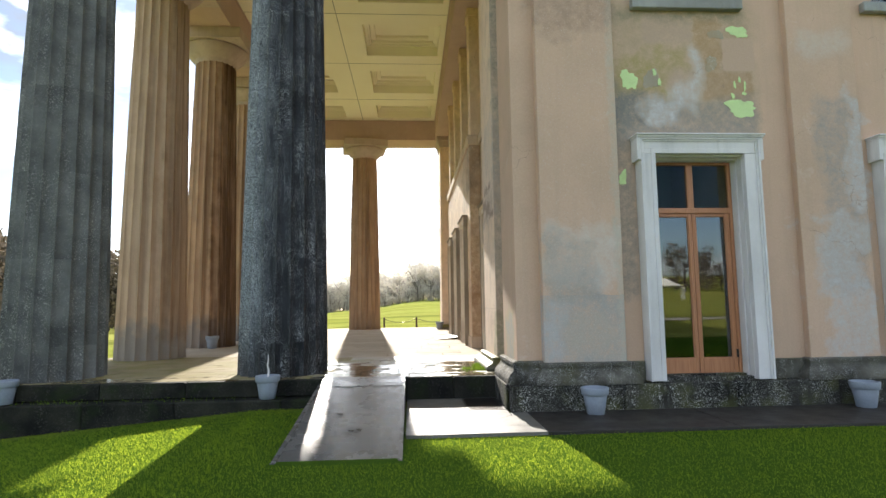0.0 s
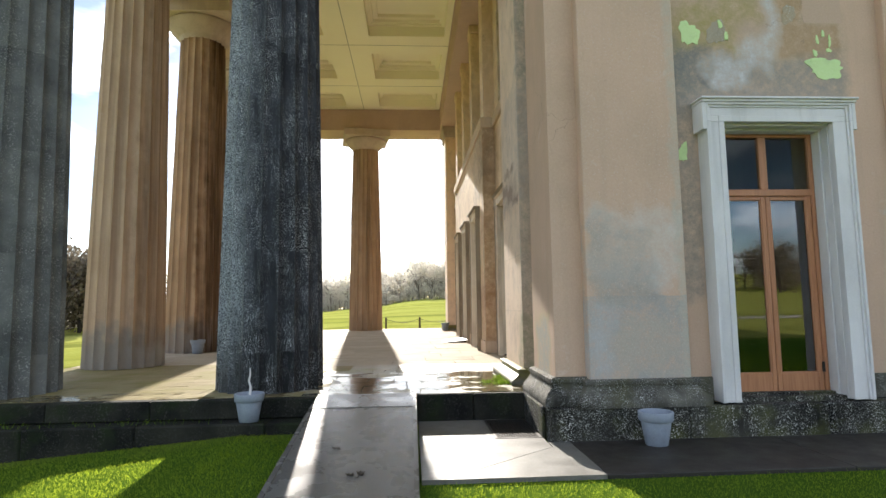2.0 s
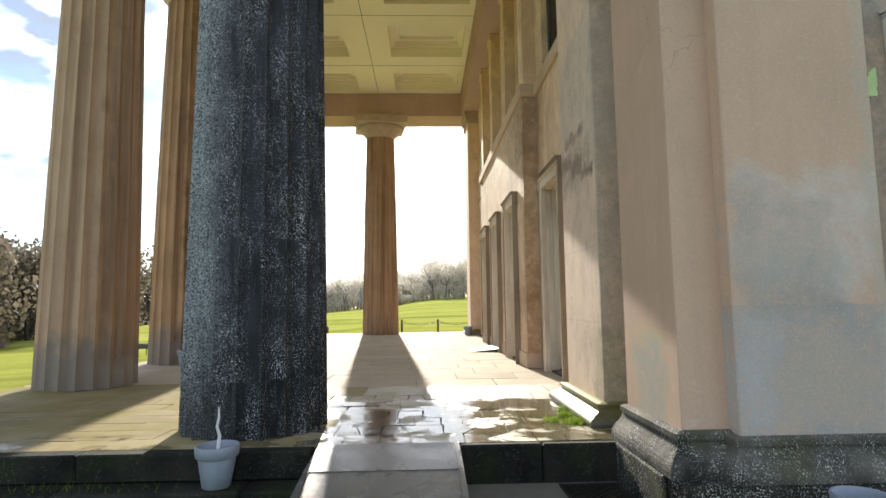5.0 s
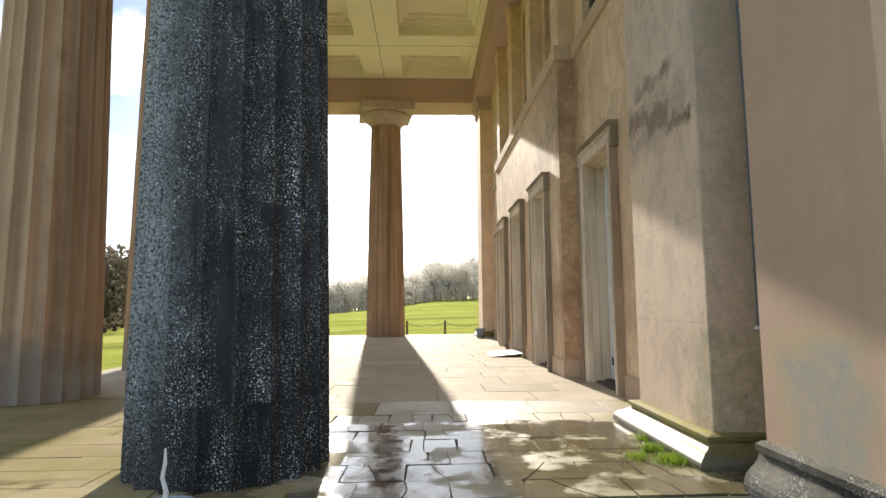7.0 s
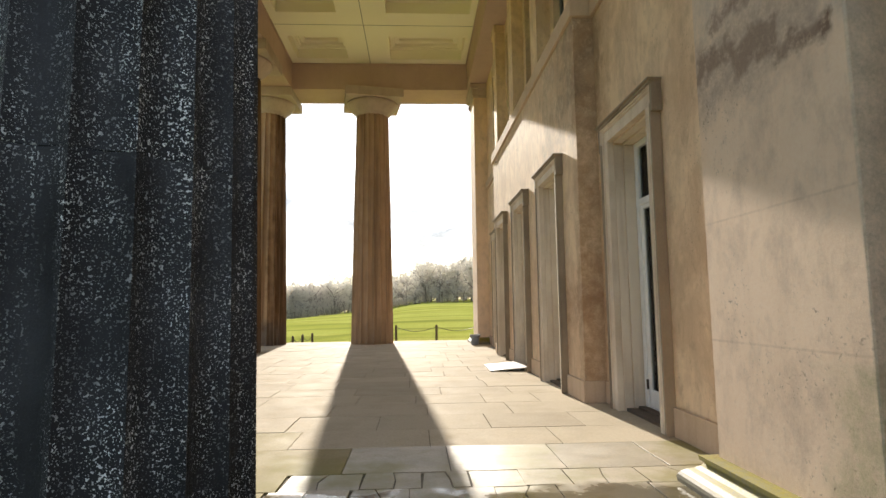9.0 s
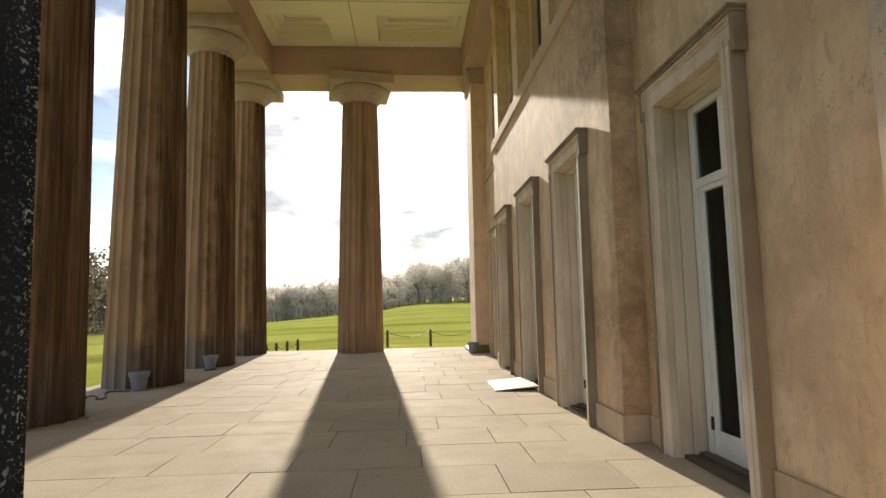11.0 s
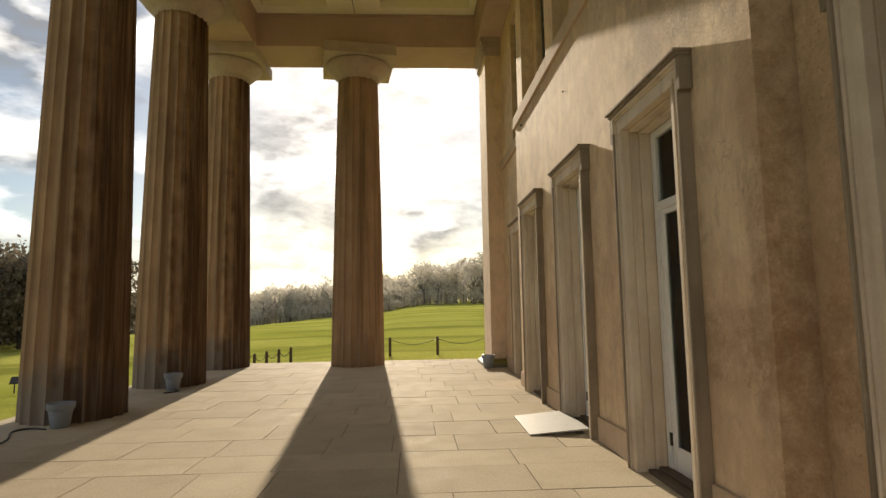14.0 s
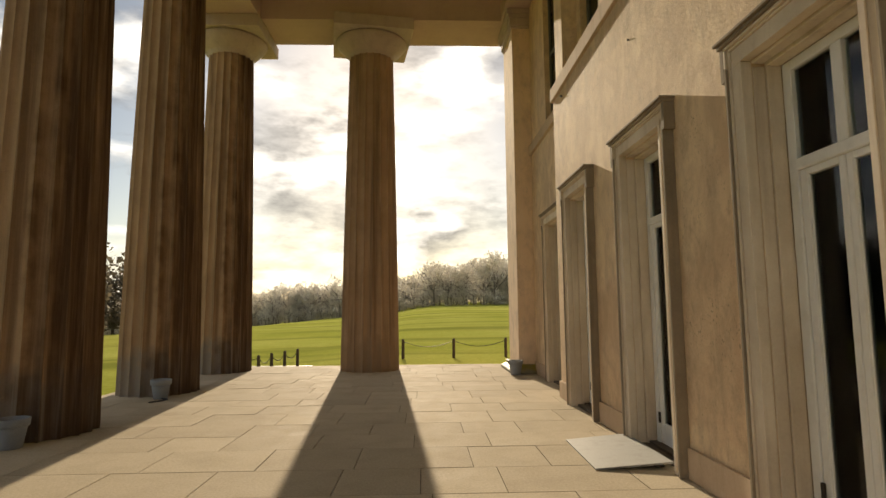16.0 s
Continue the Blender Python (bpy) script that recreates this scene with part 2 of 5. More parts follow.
def slab_stone(name, c, c2, dark, wet=None, green=None, rough=0.55, puddle_mirror=None, edge=None, algae=None):
    """Sandstone paving; each slab has its own tone. wet: how much of it shines with standing water."""
    m, n, l, b = shade(name, rough, 0.0, 0.45 if rough < 0.6 else 0.02)
    v = coords(n, l)
    vw = coords(n, l, vary=False)
    info = n.new("ShaderNodeObjectInfo")
    col = blend(n, l, info.outputs["Random"], c, c2)
    col = blend(n, l, combine(n, l, "MULTIPLY", noise_mask(n, l, v, 1.6, 0.45, 0.7, 8.0), 0.55), col, dark)
    fine = noise_mask(n, l, v, 40.0, 0.2, 0.8, 5.0, 0.7)
    col = blend(n, l, 0.22, col, fine, "OVERLAY")
    if green:
        col = blend(n, l, combine(n, l, "MULTIPLY", noise_mask(n, l, vw, 1.1, 0.46, 0.62, 6.0), 0.8), col, green)
    rgh = noise_mask(n, l, v, 3.0, 0.25, 0.75, 6.0)
    mr = n.new("ShaderNodeMapRange")
    mr.inputs["To Min"].default_value, mr.inputs["To Max"].default_value = rough - 0.12, rough + 0.14
    l.new(rgh, mr.inputs["Value"])
    out = mr.outputs[0]
    if algae:
        col = blend(n, l, combine(n, l, "MULTIPLY", region(n, l, 0, 0.25, 9.0, 9.0, 11.35, 0.2, 0.25, 1.8, 1), 0.75), col, algae)
    if wet:
        pool = noise_mask(n, l, vw, 1.7, 0.5 - wet * 0.2, 0.6 - wet * 0.2, 5.0)
        if edge:
            pool = combine(n, l, "MULTIPLY", pool, region(n, l, 0, -40.0, 40.0, -40.0, edge, 0.05, 0.16, 1.6, 1))
        col = blend(n, l, combine(n, l, "MULTIPLY", pool, 0.65), col, tuple(x * 0.35 for x in dark))
        # standing water strip with the column's dark reflection painted into its colour
        if puddle_mirror:
            hole = region(n, l, 0, *puddle_mirror, 0.06, 0.10, 5.0, 1)
            col = blend(n, l, combine(n, l, "MULTIPLY", hole, 0.92), col, (0.022, 0.026, 0.014))
            pool = combine(n, l, "MAXIMUM", pool, hole)
        w2 = n.new("ShaderNodeMapRange")
        l.new(pool, w2.inputs["Value"])
        l.new(out, w2.inputs["To Min"])
        w2.inputs["To Max"].default_value = 0.1
        out = w2.outputs[0]
    l.new(out, b.inputs["Roughness"])
    l.new(col, b.inputs["Base Color"])
    bumped(n, l, b, combine(n, l, "ADD", fine, noise_mask(n, l, v, 6.0, 0.3, 0.7)), 0.25, 0.004)
    return m


def glass(name, ior=1.45, tint=(0.85, 0.9, 0.88)):
    m, n, l, b = shade(name, 0.02, 0.0, 0.5)
    n.remove(b)
    mix, tr, gl, fr = (n.new("ShaderNode" + k) for k in ("MixShader", "BsdfTransparent", "BsdfGlossy", "Fresnel"))
    tr.inputs[0].default_value = (*tint, 1)
    gl.inputs["Roughness"].default_value = 0.01
    fr.inputs[0].default_value = ior
    l.new(fr.outputs[0], mix.inputs[0])
    l.new(tr.outputs[0], mix.inputs[1])
    l.new(gl.outputs[0], mix.inputs[2])
    l.new(mix.outputs[0], n["Material Output"].inputs[0])
    return m


def leafy(name, c1, c2, through=0.45, lit=None):
    m, n, l, b = shade(name, 0.7, 0.0, 0.2)
    geo = n.new("ShaderNodeNewGeometry")
    col = blend(n, l, geo.outputs["Random Per Island"], c1, c2)
    l.new(col, b.inputs["Base Color"])
    tr, mix = n.new("ShaderNodeBsdfTranslucent"), n.new("ShaderNodeMixShader")
    if lit:
        tr.inputs[0].default_value = (*lit, 1)
    else:
        l.new(col, tr.inputs[0])
    mix.inputs[0].default_value = through
    l.new(b.outputs[0], mix.inputs[1])
    l.new(tr.outputs[0], mix.inputs[2])
    l.new(mix.outputs[0], n["Material Output"].inputs[0])
    return m


TAN_P = (0.64, 0.52, 0.40)
# patches: darker under the string course, along the corner and on its south return
M_wall = stucco("tan_render", (0.84, 0.655, 0.44), (0.64, 0.46, 0.30), (0.72, 0.60, 0.47), amount=0.6, pits=(0.33, 0.235, 0.15), bump=0.8, relief=0.005, rough=0.78, mottle=(0.58, 0.41, 0.26), cracks=(0.30, 0.21, 0.135), patches=(
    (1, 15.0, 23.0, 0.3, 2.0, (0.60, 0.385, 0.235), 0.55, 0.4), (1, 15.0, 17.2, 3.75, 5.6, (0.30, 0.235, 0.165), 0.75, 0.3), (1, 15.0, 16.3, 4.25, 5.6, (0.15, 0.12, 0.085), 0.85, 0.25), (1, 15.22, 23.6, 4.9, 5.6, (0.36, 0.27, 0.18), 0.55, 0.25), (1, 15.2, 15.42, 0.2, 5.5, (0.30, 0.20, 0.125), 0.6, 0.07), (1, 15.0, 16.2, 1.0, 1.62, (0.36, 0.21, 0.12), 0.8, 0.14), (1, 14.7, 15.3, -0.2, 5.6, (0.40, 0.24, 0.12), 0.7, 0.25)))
# first patches: south face greyer and darker than the other faces
M_anta = stucco("anta_render", (0.81, 0.63, 0.465), (0.68, 0.51, 0.365), TAN_P, amount=0.5, streaks=0.3, patches=(
    (1, 9.9, 10.133, -0.5, 9.5, (0.40, 0.345, 0.26), 0.9, 0.0), (1, 9.9, 10.133, 3.2, 9.5, (0.26, 0.26, 0.215), 0.7, 0.3), (1, 9.9, 10.4, -0.3, 1.1, (0.33, 0.32, 0.17), 0.7, 0.25),
    (1, 10.0, 11.9, 2.75, 4.6, (0.56, 0.48, 0.40), 0.9, 0.2), (1, 11.05, 11.62, 2.98, 3.16, (0.17, 0.11, 0.08), 1.5, 0.085), (1, 10.62, 11.1, 2.86, 3.05, (0.17, 0.11, 0.08), 1.5, 0.085), (1, 10.25, 10.7, 2.74, 2.88, (0.17, 0.11, 0.08), 1.5, 0.085),
    (1, 10.5, 11.4, 3.28, 3.4, (0.25, 0.17, 0.13), 1.1, 0.085), (1, 10.3, 11.7, 2.7, 3.25, (0.40, 0.30, 0.23), 0.8, 0.15), (1, 10.13, 11.7, 1.052, 1.058, (0.40, 0.29, 0.20), 0.8, 0.0), (1, 10.13, 11.7, 1.897, 1.903, (0.40, 0.29, 0.20), 0.8, 0.0)), pits=(0.34, 0.26, 0.20))
GREY = (0.25, 0.235, 0.205)
WHITE_BLOOM = (0.62, 0.61, 0.60)
M_wall_south = stucco("tan_render_south", (0.62, 0.435, 0.31), (0.48, 0.35, 0.245), (0.70, 0.60, 0.50), amount=0.55, streaks=0.35, specks=0.2, relief=0.0015, cracks=(0.30, 0.21, 0.15), patches=(
    (0, 2.9, 5.65, 3.55, 5.75, (0.42, 0.33, 0.21), 0.9, 0.10), (0, 3.9, 4.68, 5.08, 5.53, (0.49, 0.36, 0.27), 0.9, 0.03), (0, 4.72, 5.12, 4.66, 5.5, (0.42, 0.27, 0.13), 0.9, 0.085),
    (0, 4.79, 5.58, 4.17, 4.62, (0.43, 0.29, 0.165), 1.1, 0.03), (0, 5.14, 5.64, 4.64, 5.16, (0.54, 0.39, 0.285), 1.6, 0.004), (0, 3.4, 4.35, 4.2, 4.95, (0.37, 0.31, 0.11), 0.9, 0.25),
    (0, 3.4, 5.62, 3.5, 4.2, (0.29, 0.275, 0.25), 1.0, 0.12), (0, 3.3, 3.75, 1.2, 4.3, GREY, 0.9, 0.12), (0, 3.35, 3.9, 3.8, 4.3, (0.19, 0.19, 0.18), 0.8, 0.2), (0, 3.4, 5.5, 5.42, 5.62, (0.24, 0.23, 0.16), 0.8, 0.12),
    (0, 4.56, 4.76, 4.28, 4.98, WHITE_BLOOM, 1.1, 0.16), (0, 4.3, 4.64, 4.02, 4.4, WHITE_BLOOM, 1.0, 0.16), (0, 3.92, 4.36, 3.8, 4.1, WHITE_BLOOM, 1.0, 0.2), (0, 4.25, 4.6, 4.4, 4.62, (0.50, 0.37, 0.28), 1.0, 0.2),
    (0, 6.45, 7.2, 1.2, 4.25, (0.36, 0.33, 0.30), 0.95, 0.2), (0, 6.3, 7.2, 0.25, 2.3, (0.56, 0.53, 0.50), 1.0, 0.35), (0, 6.9, 7.2, 2.5, 4.3, WHITE_BLOOM, 0.8, 0.3), (0, 6.3, 7.05, 4.85, 5.25, (0.62, 0.55, 0.47), 0.8, 0.12),
    (1, 8.55, 9.3, 0.15, 1.02, (0.52, 0.47, 0.22), 0.8, 0.16), (1, 8.6, 9.22, 0.1, 0.92, (0.40, 0.385, 0.36), 1.0, 0.14), (0, 2.1, 3.5, 5.6, 9.0, (0.30, 0.21, 0.16), 0.6, 0.3)))
M_pilaster = stucco("pilaster_render", (0.62, 0.435, 0.31), (0.48, 0.35, 0.25), (0.68, 0.60, 0.51), amount=0.45, streaks=0.3, specks=0.5, relief=0.0015, cracks=(0.30, 0.21, 0.15), patches=(
    (0, 2.0, 3.6, 0.0, 1.24, (0.41, 0.38, 0.345), 1.3, 0.012), (0, 2.35, 3.1, 1.2, 1.62, (0.36, 0.335, 0.305), 1.2, 0.13), (0, 2.55, 3.25, 0.3, 0.95, (0.50, 0.43, 0.34), 0.9, 0.2), (0, 2.2, 2.5, 0.3, 1.2, (0.52, 0.50, 0.48), 0.9, 0.12), (0, 2.25, 3.38, 1.45, 2.25, (0.66, 0.62, 0.56), 0.75, 0.22), (0, 2.25, 2.9, 1.2, 1.95, (0.42, 0.37, 0.31), 0.8, 0.3), (0, 2.2, 2.5, 1.7, 2.15, (0.37, 0.33, 0.285), 0.7, 0.3),
    (0, 3.28, 3.5, 0.2, 5.9, (0.50, 0.47, 0.38), 0.75, 0.06), (0, 2.0, 3.6, 5.2, 9.0, (0.27, 0.185, 0.14), 0.6, 0.25)))
M_entab = stucco("entablature_render", (0.55, 0.405, 0.345), (0.41, 0.295, 0.25), (0.58, 0.47, 0.38), amount=0.45, streaks=0.2)
# patch: the +x side of the shaft is darker, in vertical runs
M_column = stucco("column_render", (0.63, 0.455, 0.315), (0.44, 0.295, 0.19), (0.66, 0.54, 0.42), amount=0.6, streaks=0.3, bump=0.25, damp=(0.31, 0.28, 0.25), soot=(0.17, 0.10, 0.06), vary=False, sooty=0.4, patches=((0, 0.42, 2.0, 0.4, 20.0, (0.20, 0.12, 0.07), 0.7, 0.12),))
M_column_mid = stucco("brown_column_render", (0.47, 0.325, 0.22), (0.30, 0.19, 0.12), (0.52, 0.41, 0.31), amount=0.6, streaks=0.35, bump=0.25, damp=(0.34, 0.24, 0.165), soot=(0.15, 0.095, 0.06), vary=False, sooty=0.6)
# patches: two steps darker towards +x, and darker low on that side
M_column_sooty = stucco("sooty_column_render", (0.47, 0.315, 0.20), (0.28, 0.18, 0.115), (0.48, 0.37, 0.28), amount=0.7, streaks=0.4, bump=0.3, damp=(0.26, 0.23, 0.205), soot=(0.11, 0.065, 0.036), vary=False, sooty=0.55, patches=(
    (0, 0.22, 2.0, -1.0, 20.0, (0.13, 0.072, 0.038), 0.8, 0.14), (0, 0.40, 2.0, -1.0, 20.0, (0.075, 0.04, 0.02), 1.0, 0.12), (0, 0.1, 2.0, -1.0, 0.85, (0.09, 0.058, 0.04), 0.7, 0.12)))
M_capital = stucco("capital_stone", (0.53, 0.43, 0.37), (0.32, 0.25, 0.21), (0.60, 0.52, 0.46), amount=0.55, streaks=0.4)
M_dark = lichened("blackened_column", (0.042, 0.044, 0.052), (0.016, 0.0165, 0.020), (0.85, 0.87, 0.88), 1.0, 0.55, size=74.0, spec=0.25, sparse=0.014, sky_film=(0.36, 0.385, 0.40), foot=(0.0035, 0.0038, 0.0035))
M_dark_grey = lichened("greyed_column", (0.17, 0.168, 0.155), (0.065, 0.065, 0.062), (0.5, 0.49, 0.44), 0.55, size=40.0)
M_plinth = lichened("plinth_stone", (0.055, 0.052, 0.042), (0.010, 0.0095, 0.008), (0.70, 0.69, 0.62), 1.0, 0.85, size=62.0, green=(0.10, 0.105, 0.035), spec=0.15)
M_moulding = lichened("base_moulding_stone", (0.17, 0.16, 0.13), (0.035, 0.033, 0.027), (0.62, 0.61, 0.57), 0.8, 0.85, size=68.0, green=(0.12, 0.115, 0.06), spec=0.15)
M_step = lichened("step_stone", (0.036, 0.035, 0.026), (0.010, 0.010, 0.009), (0.2, 0.19, 0.16), 0.22, 0.8, size=38.0, green=(0.022, 0.035, 0.010), spec=0.12)
# last patch: south end darker than the rest
M_antabase = stucco("anta_base_stone", (0.23, 0.215, 0.165), (0.12, 0.115, 0.075), (0.34, 0.32, 0.26), rough=0.5, amount=0.9, patches=((2, 0.085, 0.40, -5.0, 50.0, (0.30, 0.26, 0.045), 1.2, 0.03), (1, 9.5, 10.06, -0.3, 0.6, (0.085, 0.085, 0.05), 1.0, 0.10)))
M_skirt = stucco("skirting_stone", (0.60, 0.46, 0.33), (0.42, 0.30, 0.19), (0.68, 0.58, 0.46), amount=0.5)
M_ceiling = stucco("ceiling_plaster", (0.93, 0.87, 0.68), (0.88, 0.80, 0.60), (0.90, 0.83, 0.62), amount=0.4, streaks=0.0, bump=0.1)
M_surround = stucco("pale_surround", (0.77, 0.74, 0.72), (0.52, 0.50, 0.48), (0.78, 0.79, 0.8), rough=0.7, amount=0.5, streaks=0.5, bump=0.15)
M_sill = stucco("grey_sill_stone", (0.36, 0.36, 0.34), (0.2, 0.2, 0.18), (0.5, 0.5, 0.48), rough=0.8, amount=0.7)
M_surround_tan = stucco("stone_surround", (0.76, 0.655, 0.52), (0.44, 0.34, 0.24), (0.72, 0.65, 0.55), rough=0.7, amount=0.6, streaks=0.6, bump=0.15)
# door surround edges: weathered, and darkened to paint in their shadow lines
M_surround_edge = stucco("shade_dark_weathered_edge", (0.34, 0.275, 0.20), (0.16, 0.125, 0.09), (0.48, 0.41, 0.32), rough=0.8, amount=0.7, streaks=0.7)
M_sill_wood = wood("dark_sill_wood", (0.13, 0.095, 0.065), (0.07, 0.05, 0.035), 0.7)
M_blind = plain("grey_blue_blind", (0.36, 0.43, 0.45), 0.8)
M_slab = slab_stone("paving_sandstone", (0.52, 0.455, 0.345), (0.455, 0.395, 0.30), (0.37, 0.31, 0.225), rough=0.72)
M_slab_damp = slab_stone("damp_paving", (0.36, 0.30, 0.17), (0.32, 0.27, 0.15), (0.21, 0.165, 0.08), wet=0.3, green=(0.26, 0.23, 0.09), rough=0.6, edge=9.95)
M_slab_wet = slab_stone("wet_paving", (0.44, 0.38, 0.28), (0.36, 0.32, 0.24), (0.2, 0.17, 0.11), wet=0.55, green=(0.22, 0.2, 0.06), rough=0.5, puddle_mirror=(-0.72, -0.34, 9.7, 11.1), edge=11.75, algae=(0.19, 0.17, 0.065))
M_joint = plain("joint_mortar", (0.12, 0.1, 0.065), 0.95, scale=14)
M_concrete = slab_stone("ramp_concrete", (0.15, 0.14, 0.122), (0.135, 0.127, 0.11), (0.07, 0.065, 0.055), rough=0.27)
M_path = slab_stone("path_concrete", (0.18, 0.17, 0.145), (0.165, 0.155, 0.13), (0.10, 0.09, 0.072), rough=0.45)
# same wet path by the house, its shade put into a darker colour
M_path_shaded = slab_stone("shaded_wet_path", (0.035, 0.03, 0.024), (0.03, 0.025, 0.02), (0.015, 0.0125, 0.01), rough=0.5)
M_white = plain("white_paint", (0.80, 0.80, 0.78), 0.4, var=0.05, dirty=0.18)
M_joinery = wood("orange_joinery", (0.50, 0.235, 0.115), (0.38, 0.165, 0.075))
M_glass = glass("window_glass", 1.35)
M_glass_south = glass("south_window_glass", 2.4)
M_glass_dull = glass("dull_upper_glass", 1.25)
M_pot = plain("grey_pot_paint", (0.27, 0.30, 0.35), 0.55, dirty=0.3)
M_soil = plain("pale_grit", (0.22, 0.215, 0.20), 0.95, scale=30)
M_dark_paint = plain("dark_grey_paint", (0.10, 0.098, 0.09), 0.6)
M_iron = plain("dark_iron", (0.045, 0.04, 0.035), 0.5, 0.6)
M_oak = wood("weathered_post_wood", (0.10, 0.075, 0.05), (0.05, 0.04, 0.028), 0.8)
M_cable = plain("dark_cable", (0.035, 0.034, 0.033), 0.5)
M_cable_pale = plain("pale_cable", (0.34, 0.32, 0.29), 0.5)
M_pipe = plain("grey_pipe", (0.15, 0.165, 0.19), 0.45, 0.2)
M_board = plain("grey_board", (0.31, 0.315, 0.30), 0.5, dirty=0.35)
M_room = plain("room_plaster", (0.30, 0.30, 0.28), 0.9)
M_curtain = wood("grey_green_curtain", (0.74, 0.79, 0.71), (0.58, 0.63, 0.56), 0.9)
M_drawer = plain("pale_drawer_paint", (0.62, 0.62, 0.50), 0.6)
# far trunks: distance haze put into the bark colour
M_bark_hazed = plain("bark", (0.22, 0.195, 0.165), 0.9, scale=9)
M_gravel = plain("pale_gravel", (0.48, 0.43, 0.33), 0.9, scale=20)
M_paint_flake = plain("pale_green_undercoat", (0.62, 0.78, 0.36), 0.8, dirty=0.2)
M_patch = lichened("grey_render_patch", (0.40, 0.355, 0.27), (0.44, 0.33, 0.20), (0.58, 0.56, 0.50), 0.75, 0.9, 0.9, 70.0)
M_roof = plain("sun_block_roof", (0.22, 0.23, 0.24), 0.6)
M_canvas = plain("white_canvas", (0.8, 0.8, 0.78), 0.7)
M_grass_blade = leafy("grass_blade", (0.022, 0.078, 0.007), (0.038, 0.105, 0.009), 0.66, (0.56, 0.71, 0.04))
# far leaves paled in colour to stand for distance haze
M_leaf_hazed = leafy("hazed_leaf", (0.64, 0.60, 0.52), (0.68, 0.63, 0.54), 0.42)
M_leaf_dark = leafy("dark_leaf", (0.13, 0.112, 0.08), (0.22, 0.18, 0.13), 0.35)
M_bark_dark = plain("dark_bark", (0.05, 0.04, 0.032), 0.9, scale=9)
M_moss = leafy("moss_tuft", (0.14, 0.23, 0.02), (0.24, 0.34, 0.03), 0.4)


def meadow():
    m, n, l, b = shade("meadow_turf", 1.0, 0.0, 0.0)
    v = coords(n, l, vary=False)
    # far turf brightened in colour for its backlit glow; lawn by the house darker
    col = blend(n, l, noise_mask(n, l, v, 0.05, 0.4, 0.62, 8.0), (0.34, 0.36, 0.07), (0.47, 0.46, 0.12))
    col = blend(n, l, combine(n, l, "MULTIPLY", noise_mask(n, l, coords(n, l, (0.12, 1.0, 1.0), False), 0.16, 0.50, 0.62, 5.0), 0.8), col, (0.19, 0.205, 0.045))
    col = blend(n, l, combine(n, l, "MULTIPLY", noise_mask(n, l, v, 5.0, 0.4, 0.75, 8.0), 0.4), col, (0.15, 0.20, 0.015))
    col = blend(n, l, combine(n, l, "MULTIPLY", region(n, l, 0, -24, 26, -7, 9.4, 0.9, 0.4, 0.6, 1), 0.9), col, (0.065, 0.14, 0.014))
    l.new(col, b.inputs["Base Color"])
    bumped(n, l, b, noise_mask(n, l, v, 14.0, 0.2, 0.8, 9.0, 0.8), 0.9, 0.05)
    return m


M_turf = meadow()


# ---- building blocks ----
def box(bm, x0, x1, y0, y1, z0, z1, bevel=0.0):
    r = bmesh.ops.create_cube(bm, size=1.0)
    vs = r["verts"]
    for v in vs:
        v.co = Vector(((x0 + x1) / 2 + v.co.x * (x1 - x0), (y0 + y1) / 2 + v.co.y * (y1 - y0), (z0 + z1) / 2 + v.co.z * (z1 - z0)))
    if bevel:
        es = list({e for v in vs for e in v.link_edges})
        bmesh.ops.bevel(bm, geom=es, offset=bevel, segments=1, affect="EDGES")


def mesh_of(name, bm, material, smooth=False):
    me = bpy.data.meshes.new(name)
    bm.normal_update()
    bm.to_mesh(me)
    bm.free()
    me.materials.append(material)
    if smooth:
        for p in me.polygons:
            p.use_smooth = True
    return me


def part(name, bm, material, parent=None, label="", smooth=False):
    ob = new(name, mesh_of(name, bm, material, smooth))
    ob.parent = parent
    return tagged(ob, label)


def boxes(name, material, parent, dims, bevel=0.004, label=""):
    bm = bmesh.new()
    for d in dims:
        box(bm, *d, bevel)
    ob = part(name, bm, material, parent, label)
    if name == "pane":
        ob.visible_shadow = False
    return ob


def empty(name, m=None, label="", category="", group="", kind=""):
    ob = new(name)
    ob.empty_display_size = 0.2
    if m is not None:
        ob.matrix_world = m
    return tagged(ob, label, category, group, kind)


def lathe(bm, profile, segs=32, cx=0.0, cy=0.0):
    rings = []
    for r, z in profile:
        rings.append([bm.verts.new((cx + r * math.cos(2 * math.pi * i / segs), cy + r * math.sin(2 * math.pi * i / segs), z)) for i in range(segs)])
    for a, b in zip(rings, rings[1:]):
        for i in range(segs):
            j = (i + 1) % segs
            bm.faces.new((a[i], a[j], b[j], b[i]))
    return rings


def weld(bm):
    """Joins touching boxes into one solid: shared corners merged, inner faces taken out."""
    bmesh.ops.remove_doubles(bm, verts=bm.verts[:], dist=1e-4)
    seen = collections.defaultdict(list)
    for f in bm.faces:
        seen[tuple(round(k, 3) for k in f.calc_center_median())].append(f)
    bmesh.ops.delete(bm, geom=[f for fs in seen.values() if len(fs) > 1 for f in fs], context="FACES_ONLY")


